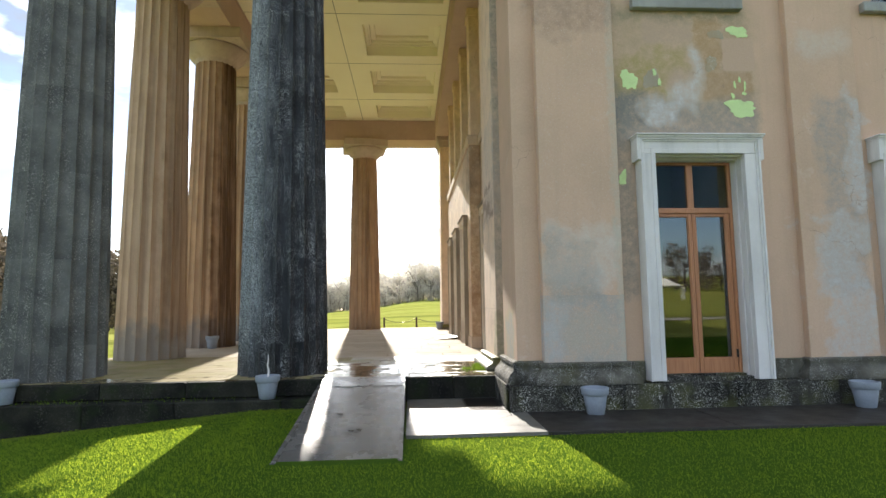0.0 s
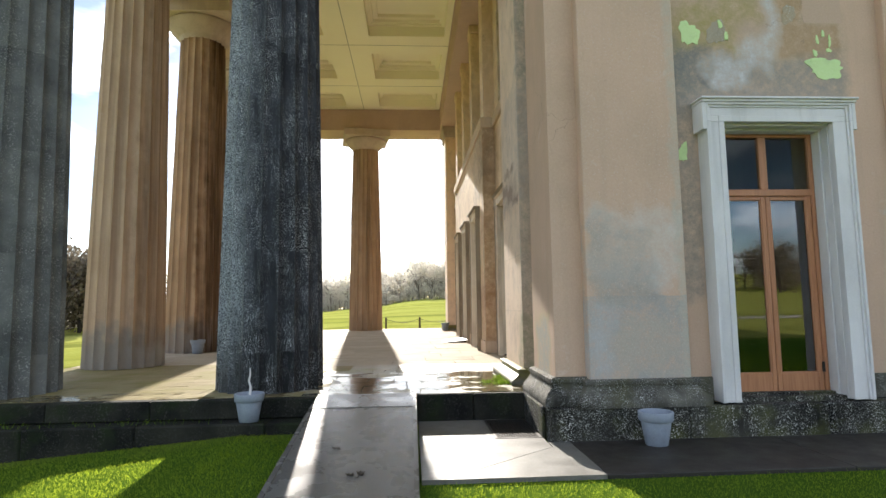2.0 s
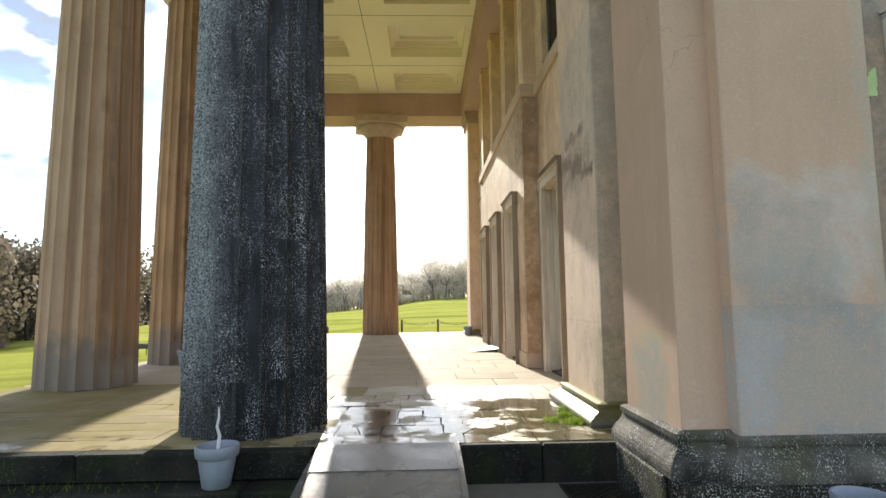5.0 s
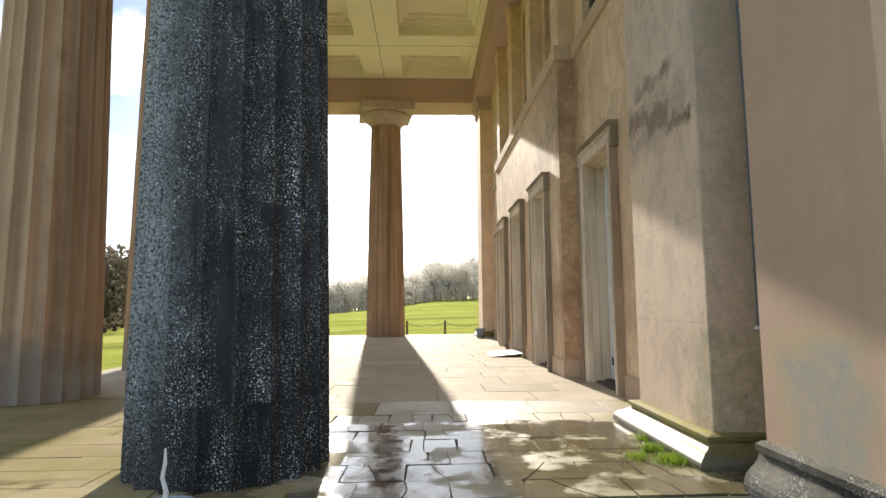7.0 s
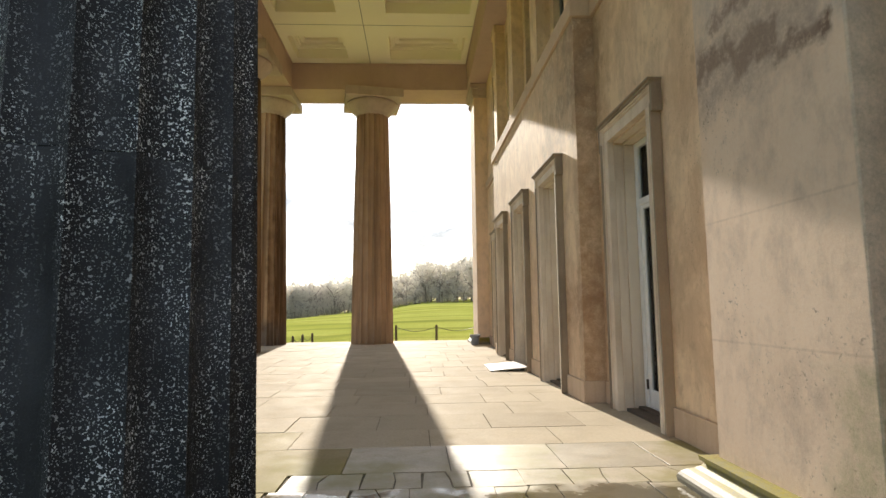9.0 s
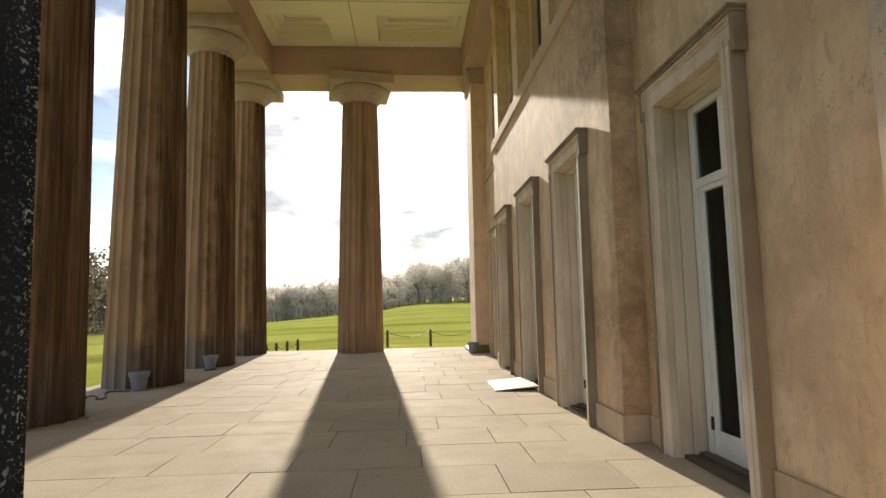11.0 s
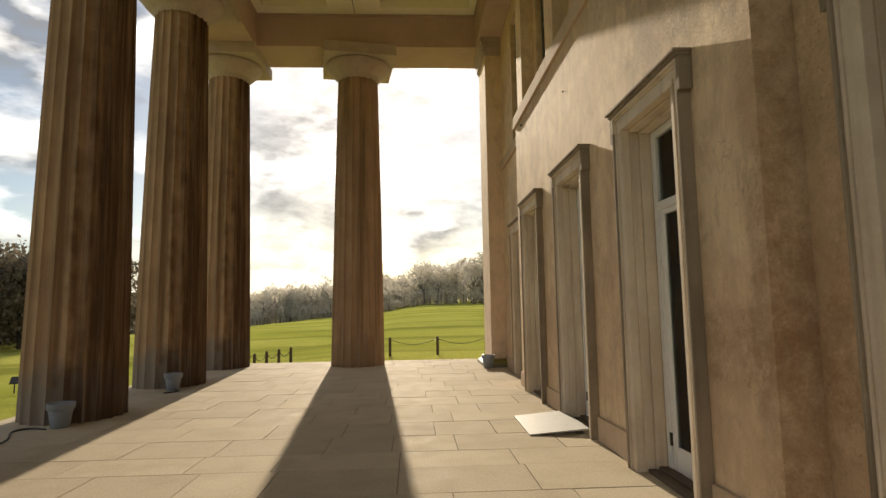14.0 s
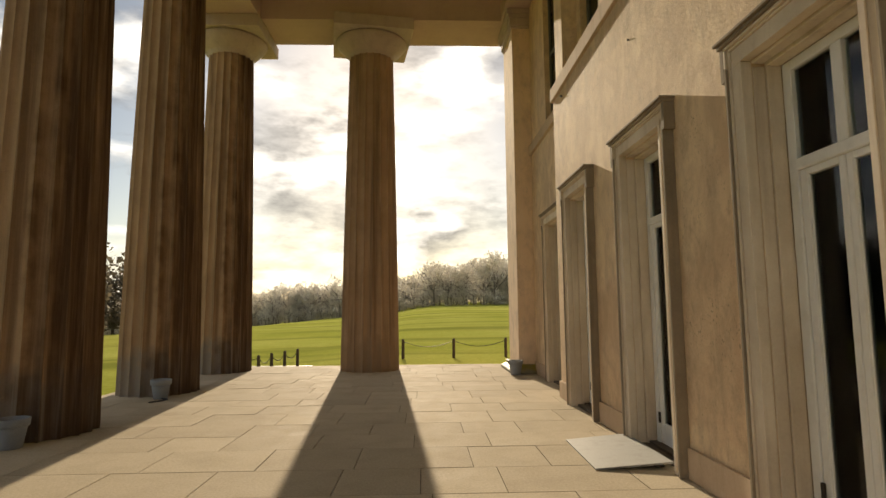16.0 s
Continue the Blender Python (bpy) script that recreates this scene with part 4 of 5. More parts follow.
box(bm, 2.65, 14.0, 29.4, 29.9, -0.5, 13.0)
box(bm, 1.9, 2.65, 28.88, 29.4, -0.5, 9.43)
structure("wall_rear", bm, M_wall_south, "plain rendered rear wall")
bm = bmesh.new()
box(bm, 2.95, 14.0, 9.02, 29.4, -0.3, 0.0)
structure("floor_inside", bm, M_room, "dark interior floor")
bm = bmesh.new()
box(bm, 6.2, 6.35, 9.02, 29.4, 0.0, 11.0)
box(bm, 2.95, 14.0, 9.02, 29.4, 4.6, 4.8)
box(bm, 2.65, 6.2, 12.35, 12.5, 0.0, 4.6)
structure("wall_inside", bm, M_room, "added interior partitions that keep the rooms dark")


# ---- doors and windows ----
def opening(name, m, width, height, surround, joinery, label, deep, band, back=0.0, pane=None, fw=0.13, st=0.15):
    """A cased opening that faces local -y, its face at y = 0, its foot at z = 0, centred on x = 0."""
    t = empty(name, m, label, kind="structure")
    pane = pane or M_glass
    edge = surround if back else M_surround_edge
    w, h = width / 2, height
    steps = ((band, band * 0.86, 0.115), (band * 0.86, band * 0.74, 0.094), (band * 0.74, 0.30 * band, 0.078), (0.30 * band, 0.0, 0.086))
    for s in (-1, 1):
        bm = bmesh.new()
        for o, i, d in steps[1:]:
            box(bm, *sorted((s * (w + o), s * (w + i))), -d, back, 0.0, h - 0.002, 0.004)
        jamb = part("jamb", bm, surround, t, "moulded stone jamb")
        o, i, d = steps[0]
        boxes("fillet", edge, jamb, [(*sorted((s * (w + o), s * (w + i))), -d, back, 0.0, h - 0.002)], 0.004, "weathered outer fillet, shade painted in on doors")
        boxes("ear", edge, t, [(*sorted((s * (w + band + 0.001), s * (w + band + 0.05))), -0.115, back, h - 0.10, h + band - 0.002)], 0.004)
        boxes("reveal", surround, t, [(*sorted((s * w, s * (w - 0.012))), 0.0, deep * 0.45, 0.0, h - 0.05), (*sorted((s * w, s * (w - 0.03))), deep * 0.47, deep, 0.0, h - 0.05)], 0.004, "stepped stone reveal")
    bm = bmesh.new()
    for o, i, d in steps:
        box(bm, -w - o, w + o, -d, back, h + i, h + o, 0.004)
        for s in (-1, 1):
            if i > 0:
                box(bm, *sorted((s * (w + i), s * (w + o))), -d, back, h, h + i, 0.004)
    part("lintel", bm, surround, t, "moulded stone lintel")
    boxes("cornice", edge, t, [(-w - band - 0.055, w + band + 0.055, -0.135, back, h + band, h + band + 0.03), (-w - band - 0.07, w + band + 0.07, -0.16, back, h + band + 0.03, h + band + 0.055)], 0.004, "thin stone cornice")
    boxes("soffit", surround, t, [(-w, w, 0.0, deep * 0.45, h - 0.025, h), (-w, w, deep * 0.47, deep, h - 0.05, h)], 0.004)
    boxes("door_sill", M_plinth if back else M_sill_wood, t, [(-w, w, 0.02, deep + 0.1, -0.06, 0.035), (-w, w, deep - 0.09, deep + 0.1, 0.036, 0.06)], 0.006, "dark worn sill")
    w -= 0.03
    h -= 0.05
    y0, y1 = deep, deep + 0.075
    frame_dims = [(-w, -w + fw, y0, y1, 0.04, h), (w - fw, w, y0, y1, 0.04, h), (-w + fw, w - fw, y0, y1, h - fw * 0.8, h)]
    for d in frame_dims:
        boxes("frame_bar", joinery, t, [d], 0.005)
    tr = 0.045 + (h - 0.12) * 0.77
    boxes("transom", joinery, t, [(-w + fw, w - fw, y0 - 0.012, y1, tr, tr + 0.085)], 0.008)
    boxes("mullion", joinery, t, [(-0.05, 0.05, y0 + 0.004, y1 - 0.004, tr + 0.085, h - fw * 0.8)], 0.006)
    for s in (-1, 1):
        near, far = s * 0.003, s * (w - fw - 0.003)
        n1, f1 = near + s * 0.055, far - s * st
        leaf = boxes("door_leaf", joinery, t, [(*sorted((near, n1)), y0 + 0.012, y1 - 0.006, 0.05, tr), (*sorted((f1, far)), y0 + 0.012, y1 - 0.006, 0.05, tr),
                     (*sorted((n1, f1)), y0 + 0.012, y1 - 0.006, 0.05, 0.27), (*sorted((n1, f1)), y0 + 0.012, y1 - 0.006, tr - 0.05, tr)], 0.006)
        a, b = sorted((n1, f1))
        boxes("pane", pane, leaf, [(a - 0.006, b + 0.006, y0 + 0.035, y0 + 0.041, 0.265, tr - 0.045)], 0)
        boxes("bead", joinery, leaf, [(a, a + 0.014, y0 + 0.02, y0 + 0.034, 0.27, tr - 0.05), (b - 0.014, b, y0 + 0.02, y0 + 0.034, 0.27, tr - 0.05), (a + 0.014, b - 0.014, y0 + 0.02, y0 + 0.034, 0.27, 0.285)], 0.003)
        boxes("pane", M_glass_dull if back else pane, t, [(*sorted((s * 0.05, s * (w - fw))), y0 + 0.035, y0 + 0.041, tr + 0.085, h - fw * 0.8)], 0)
        boxes("hinge", M_iron, t, [(*sorted((s * (w - fw - 0.025), s * (w - fw + 0.003))), y0 - 0.012, y0 + 0.01, 0.28, 0.40)], 0.003)
    return t


opening("window_1", pose(WIN_C, WALL_Y - 0.12, 0.02), WIN_W, WIN_H - 0.02, M_surround, M_joinery, "tall timber french window in a pale painted stone surround", 0.26, 0.23, 0.12, M_glass_south, 0.05, 0.065)
opening("window_2", pose(WIN2_C, WALL_Y - 0.12, 0.02), WIN_W, WIN_H - 0.02, M_surround, M_joinery, "tall timber french window in a pale painted stone surround", 0.26, 0.23, 0.12, M_glass_south, 0.05, 0.065)
for i, (c, x) in enumerate(zip(DOOR_C, DOOR_X)):
    opening("door_%d" % (i + 1), pose(x, c, 0.0, 0, 0, -90), OPEN_W[i], OPEN_H, M_surround_tan, M_white, "white glazed french door in a weathered stone surround", 0.25 if x > 2 else 0.21, BAND[i], fw=0.095, st=0.075)


def curtain(x, y0, y1, z0, z1):
    """A hanging cloth in soft folds, facing -x."""
    bm = bmesh.new()
    n_ = 48
    cols = []
    for k in range(n_ + 1):
        u = k / n_
        d = 0.022 * math.sin(u * 34.0 + 0.8 * math.sin(u * 9.0)) + 0.008 * math.sin(u * 77.0)
        cols.append([bm.verts.new((x + d * g, y0 + (y1 - y0) * u, z)) for z, g in ((z0, 1.15), ((z0 + z1) / 2, 1.0), (z1, 0.7))])
    for a, b in zip(cols, cols[1:]):
        for k in (0, 1):
            bm.faces.new((a[k], b[k], b[k + 1], a[k + 1]))
    bmesh.ops.solidify(bm, geom=bm.faces[:], thickness=0.004)
    return tagged(part("curtain", bm, M_curtain, None, "", True), "grey-green cloth curtain hanging behind a glazed door", "curtain", "curtains behind the doors")


for i in (1, 2, 3, 4):
    curtain(DOOR_X[i] + 0.36, DOOR_C[i] - 0.62, DOOR_C[i] + 0.62, 0.03, 2.62)
curtain(2.70, DOOR_C[0] + 0.35, DOOR_C[0] + 0.62, 0.03, 2.62)

chest = empty("drawer_chest", pose(2.67, 13.93, 0.0), "low dark chest with pale drawer fronts inside a door", "chest")
boxes("carcass", M_dark_paint, chest, [(0.02, 0.26, -0.36, 0.36, 0.0, 1.11)], 0.006)
for z0, z1 in ((0.05, 0.69), (0.88, 1.08)):
    boxes("drawer_front", M_drawer, chest, [(0.0, 0.019, -0.345, 0.345, z0, z1)], 0.005, "pale painted drawer front")
for i, c in enumerate((WIN_C, WIN2_C)):
    t = empty("window_%d" % (i + 3), pose(c, WALL_Y, 5.75), "upper sash window with stone sill", kind="structure")
    boxes("window_sill", M_sill, t, [(-0.87, 0.87, -0.11, 0.0, -0.165, -0.005)], 0.01, "grey stone sill")
    boxes("window_frame", M_joinery, t, [(-0.65, -0.57, 0.1, 0.17, 0, 2.55), (0.57, 0.65, 0.1, 0.17, 0, 2.55), (-0.57, 0.57, 0.1, 0.17, 0, 0.09), (-0.57, 0.57, 0.1, 0.17, 2.46, 2.55), (-0.03, 0.03, 0.1, 0.17, 0.09, 2.46)])
    boxes("pane", M_glass, t, [(-0.57, 0.57, 0.13, 0.136, 0.09, 2.46)], 0)

for c in (WIN_C, WIN2_C):
    blind = empty("roller_blind", pose(c, WALL_Y + 0.36, 0.0), "grey-blue roller blind drawn behind the french window", "blind", "blinds behind the french windows")
    boxes("cloth", M_blind, blind, [(-0.62, 0.62, 0.0, 0.004, 0.10, 2.52)], 0)
    boxes("bottom_bar", M_blind, blind, [(-0.62, 0.62, -0.008, 0.012, 0.07, 0.10)], 0.003)
    boxes("roller", M_white, blind, [(-0.64, 0.64, -0.02, 0.03, 2.521, 2.57)], 0.01)


def flake(name, material, cx, cz, w, h, seed, y=8.305, n_pts=40, rough=0.3, label="", parent=None):
    """A thin ragged scab of paint or plaster on the south wall."""
    r = random.Random(seed)
    bm = bmesh.new()
    pts = []
    ph = [r.uniform(0, 6.28) for _ in range(4)]
    for i in range(n_pts):
        a = 2 * math.pi * i / n_pts
        sq = 1.0 / max(abs(math.cos(a)), abs(math.sin(a))) ** 0.5
        k = sq * (1 + rough * (0.5 * math.sin(2 * a + ph[0]) + 0.35 * math.sin(3 * a + ph[1]) + 0.25 * math.sin(7 * a + ph[2]) + 0.15 * math.sin(12 * a + ph[3])))
        pts.append((cx + math.cos(a) * w / 2 * k, cz + math.sin(a) * h / 2 * k))
    f = [bm.verts.new((x, y, z)) for x, z in pts]
    b = [bm.verts.new((x, y + 0.012, z)) for x, z in pts]
    bm.faces.new(f)
    for i in range(n_pts):
        j = (i + 1) % n_pts
        bm.faces.new((f[j], f[i], b[i], b[j]))
    return part(name, bm, material, parent, label)


wall_s = bpy.data.objects["wall_south"]
for k, (cx, cz, w, h) in enumerate(((5.40, 5.27, 0.30, 0.17), (3.65, 4.48, 0.22, 0.30), (5.38, 4.05, 0.46, 0.24), (3.49, 2.97, 0.10, 0.22), (5.3, 4.42, 0.03, 0.12), (5.38, 4.5, 0.03, 0.1), (5.46, 4.4, 0.03, 0.14), (5.44, 4.28, 0.06, 0.05), (5.26, 4.24, 0.05, 0.08), (5.22, 4.15, 0.05, 0.05), (4.05, 4.6, 0.05, 0.1), (4.12, 4.45, 0.04, 0.12))):
    flake("paint_flake", M_paint_flake, cx, cz, w, h, 40 + k, 8.305 - 0.0007 * k, rough=0.34, parent=wall_s)
for k, (cx, cz, w, h) in enumerate(((4.95, 4.75, 0.18, 0.22), (5.05, 5.22, 0.22, 0.14), (4.0, 4.5, 0.22, 0.3))):
    flake("bare_patch", M_patch, cx, cz, w, h, 70 + k, 8.3065, rough=0.3, parent=wall_s)


# ---- pots ----
def pot(with_plant=False):
    t = empty("flower_pot", None, "grey painted tapered flower pot with a thick rim", "pot", "grey flower pots")
    bm = bmesh.new()
    k = 0.88
    rings = lathe(bm, [(k * r, k * z) for r, z in ((0.0, 0.012), (0.11, 0.012), (0.128, 0.0), (0.134, 0.006), (0.179, 0.29), (0.174, 0.30))], 36)
    body = part("body", bm, M_pot, t, "", True)
    bm = bmesh.new()
    lathe(bm, [(k * r, k * z) for r, z in ((0.178, 0.29), (0.196, 0.288), (0.202, 0.295), (0.21, 0.385), (0.204, 0.395), (0.188, 0.395), (0.182, 0.385), (0.174, 0.30))], 36)
    part("rim", bm, M_pot, body, "thick grey rim", True)
    bm = bmesh.new()
    rings = lathe(bm, [(0.1535, 0.272), (0.1, 0.278), (0.0, 0.28)], 24)
    part("soil", bm, M_soil, t, "pale grit")
    return t


pot_a = pot()
pot_a.matrix_world = pose(2.78, 7.83, -0.345)
POTS = [(6.56, 7.82, -0.345), (-5.72, 9.15, -0.25), (-5.32, 16.78, 0), (-5.42, 20.38, 0), (-5.38, 24.1, 0), (1.68, 27.1, 0)]
for x, y, z in POTS:
    copy_thing(pot_a, pose(x, y, z, 0, 0, 40 * y))
pot_b = copy_thing(pot_a, pose(-1.86, 9.13, -0.25))
tagged(pot_b, "grey painted flower pot with a bare stem by a dark column")
bm = bmesh.new()
pts = [(0.0, 0.0, 0.26), (0.012, 0.01, 0.42), (-0.008, 0.0, 0.5), (0.01, -0.01, 0.58), (0.004, 0.0, 0.66)]
rings = [[bm.verts.new((x + r * math.cos(a * math.pi / 3), y + r * math.sin(a * math.pi / 3), z)) for a in range(6)] for (x, y, z), r in zip(pts, (0.017, 0.015, 0.013, 0.011, 0.006))]
for a, b in zip(rings, rings[1:]):
    for i in range(6):
        bm.faces.new((a[i], a[(i + 1) % 6], b[(i + 1) % 6], b[i]))
bm.faces.new(rings[-1])
part("stem", bm, M_surround, pot_b, "bare pale stem")

# ---- wedge board at a door ----
bm = bmesh.new()
y0, y1 = 19.04, 20.29
vs = [bm.verts.new((x, y, z)) for z0, z1 in ((0.002, 0.066), (0.016, 0.086)) for x, y, z in ((1.15, y0, z0), (1.90, y0 - 0.07, z1), (1.90, y1 - 0.04, z1), (1.17, y1, z0))]
for f in ((3, 2, 1, 0), (4, 5, 6, 7), (0, 1, 5, 4), (1, 2, 6, 5), (2, 3, 7, 6), (3, 0, 4, 7)):
    bm.faces.new([vs[i] for i in f])
board = tagged(part("threshold_board", bm, M_board, None), "pale grey worn board sloping up to a door sill", "ramp")
for y in (19.14, 20.12):
    boxes("batten", M_oak, board, [(1.78, 1.86, y - 0.03, y + 0.03, 0.0, 0.056)], 0)


# ---- fallen leaves on the ramp ----
def fallen_leaf(x, y, z, size, turn):
    bm = bmesh.new()
    rim = [(0.0, -0.5), (0.22, -0.3), (0.18, -0.05), (0.42, 0.05), (0.2, 0.18), (0.12, 0.5), (-0.08, 0.3), (-0.35, 0.34), (-0.24, 0.02), (-0.4, -0.2), (-0.14, -0.22)]
    mid = bm.verts.new((0, 0, 0.12 * size))
    ring = [bm.verts.new((u * size, v * size, (0.05 + 0.3 * abs(u * v) + 0.16 * (k % 2)) * size)) for k, (u, v) in enumerate(rim)]
    for a, b in zip(ring, ring[1:] + ring[:1]):
        bm.faces.new((mid, a, b))
    bmesh.ops.solidify(bm, geom=bm.faces[:], thickness=0.002)
    ob = tagged(part("fallen_leaf", bm, M_oak, None), "curled dark brown dead leaf on the wet ramp", "leaf", "dead leaves on the ramp")
    ob.matrix_world = pose(x, y, z, 6.5, 0, turn)


def ramp_z(y):
    return -0.045 - (8.75 - y) / 2.85 * 0.355


for x, y, size, turn in ((-0.56, 7.45, 0.10, 70), (-0.27, 6.87, 0.10, 20), (-0.36, 6.85, 0.09, 110), (-0.30, 6.80, 0.06, 200), (-0.66, 7.75, 0.03, 0)):
    fallen_leaf(x, y, ramp_z(y) - 0.002, size, turn)


# ---- cables and pipes ----
def tube(name, pts, r, material, label, category):
    cu = bpy.data.curves.new(name, "CURVE")
    cu.dimensions, cu.bevel_depth, cu.bevel_resolution = "3D", r, 2
    sp = cu.splines.new("NURBS")
    sp.points.add(len(pts) - 1)
    for p, v in zip(sp.points, pts):
        p.co = (*v, 1)
    sp.use_endpoint_u, sp.order_u = True, 3
    cu.materials.append(material)
    return tagged(new(name, cu), label, category)


tube("floor_cable", [(-4.80, 17.55, 0.012), (-4.87, 17.7, 0.012), (-5.01, 18.08, 0.012), (-5.29, 18.6, 0.012), (-5.67, 19.14, 0.012), (-5.9, 19.44, 0.014)], 0.013, M_cable_pale, "pale flex lying on the paving", "cable")
tube("floor_cable", [(-5.9, 19.45, 0.014), (-6.02, 19.73, 0.012), (-5.9, 19.76, 0.012), (-5.74, 19.6, 0.012), (-5.68, 19.34, 0.012), (-5.52, 19.32, 0.012), (-5.61, 19.63, 0.012), (-5.86, 19.99, 0.012), (-5.9, 20.24, 0.012), (-5.72, 20.31, 0.012), (-5.5, 20.2, 0.012)], 0.012, M_cable, "dark flex looping over the paving to a pot", "cable")
tagged(boxes("cable_plug", M_cable, None, [(-5.93, -5.87, 19.42, 19.49, 0.0, 0.035)], 0.008), "small dark cable connector on the paving", "plug")
tube("floor_cable", [(-5.35, 23.6, 0.012), (-5.1, 23.9, 0.012), (-5.3, 24.0, 0.012), (-5.4, 24.05, 0.02)], 0.013, M_cable, "thin dark cable lying on the paving", "cable")
tube("wall_pipe", [(2.20, 10.085, 9.3), (2.20, 10.085, 6.0), (2.20, 10.09, 4.0), (2.205, 10.075, 2.5), (2.21, 10.085, 1.6), (2.21, 10.09, 1.02)], 0.017, M_pipe, "thin grey conduit running down the wall corner", "pipe")
tagged(boxes("pipe_clip", M_white, None, [(2.18, 2.245, 10.06, 10.12, 1.0, 1.03)], 0.004), "small pale clip at the foot of a conduit", "clip")
for y, z, k in ((19.75, 4.8, 0.45), (22.95, 5.35, 0.9)):
    bm = bmesh.new()
    lathe(bm, [(0.0, 0.0), (0.022, 0.0), (0.022, 0.045), (0.012, 0.05), (0.0, 0.05)], 10)
    for v in bm.verts:
        v.co = Vector((1.955 - v.co.z * k, y + v.co.x * k, z + v.co.y * k))
    tagged(part("wall_stub", bm, M_iron, None), "short rusty pipe stub in the wall", "pipe")

# ---- bollards and chain beyond the portico ----
def bollard():
    bm = bmesh.new()
    rings = lathe(bm, [(0.062, -0.3), (0.06, 0.7), (0.055, 0.76), (0.03, 0.79), (0.0, 0.795)], 10)
    return tagged(part("bollard", bm, M_oak, None, "", True), "short dark timber post with slung chain", "bollard", "posts beside the drive")


posts = [(-9.0, 33.6), (-6.50, 34.2), (-6.22, 34.9), (-5.90, 35.6), (-5.52, 36.1), (-1.36, 36.2), (0.68, 36.3), (2.8, 36.4), (4.9, 36.5)]
first = bollard()
first.location = (*posts[0], lawn_height(*posts[0]))
for x, y in posts[1:]:
    copy_thing(first, pose(x, y, lawn_height(x, y)))
for (x0, y0), (x1, y1) in list(zip(posts, posts[1:])):
    if abs(x1 - x0) > 3:
        continue
    z0, z1 = lawn_height(x0, y0) + 0.68, lawn_height(x1, y1) + 0.68
    pts = [(x0 + (x1 - x0) * k / 8, y0 + (y1 - y0) * k / 8, z0 + (z1 - z0) * k / 8 - 0.22 * math.sin(math.pi * k / 8)) for k in range(9)]
    tube("chain", pts, 0.012, M_iron, "slack chain hung between two posts", "chain")
bm = bmesh.new()
box(bm, -8.2, -5.0, 34.6, 36.6, -1.2, -0.62, 0.01)
structure("landing", bm, M_path, "low pale paved landing behind the posts")

# ---- reading panel on the lawn ----
zt = lawn_height(-13.7, 32.0)
panel = empty("information_panel", pose(-13.7, 32.0, zt - 0.02, 0, 0, 25) @ Matrix.Diagonal((0.62, 0.62, 0.7, 1)), "dark tilted information panel on two legs on the lawn", "sign")
for s in (-0.3, 0.3):
    boxes("leg", M_iron, panel, [(s - 0.03, s + 0.03, -0.04, 0.04, -0.1, 0.62)], 0.004)
bm = bmesh.new()
box(bm, -0.5, 0.5, -0.33, 0.33, -0.02, 0.02, 0.004)
bmesh.ops.rotate(bm, verts=bm.verts, cent=(0, 0, 0), matrix=Matrix.Rotation(radians(25), 3, "X"))
bmesh.ops.translate(bm, verts=bm.verts, vec=(0, 0, 0.66))
part("board", bm, M_iron, panel)

# ---- south: gravel drive and a marquee, seen in the panes ----
bm = bmesh.new()
vs = []
for i in range(-30, 61, 3):
    yy = -19 - 0.05 * i
    vs.append((bm.verts.new((i, yy, lawn_height(i, yy) + 0.05)), bm.verts.new((i, yy - 2.2, lawn_height(i, yy - 2.2) + 0.05))))
for (a, b), (c, d) in zip(vs, vs[1:]):
    bm.faces.new((b, d, c, a))
structure("road", bm, M_gravel, "pale gravel drive across the lawn")
zt = lawn_height(44, -78)
marquee = empty("marquee", pose(44, -78, zt, 0, 0, 30), "small white marquee with a pitched roof on the lawn", "tent")
bm = bmesh.new()
vs = [bm.verts.new(v) for v in ((-3, -4, 2.3), (3, -4, 2.3), (3, 4, 2.3), (-3, 4, 2.3), (0, -4, 3.8), (0, 4, 3.8))]
for f in ((0, 1, 4), (2, 3, 5), (0, 4, 5, 3), (1, 2, 5, 4)):
    bm.faces.new([vs[i] for i in f])
part("roof", bm, M_canvas, marquee)
for x in (-2.9, 2.9):
    for y in (-3.9, 0, 3.9):
        boxes("leg", M_white, marquee, [(x - 0.05, x + 0.05, y - 0.05, y + 0.05, -0.2, 2.32)], 0)


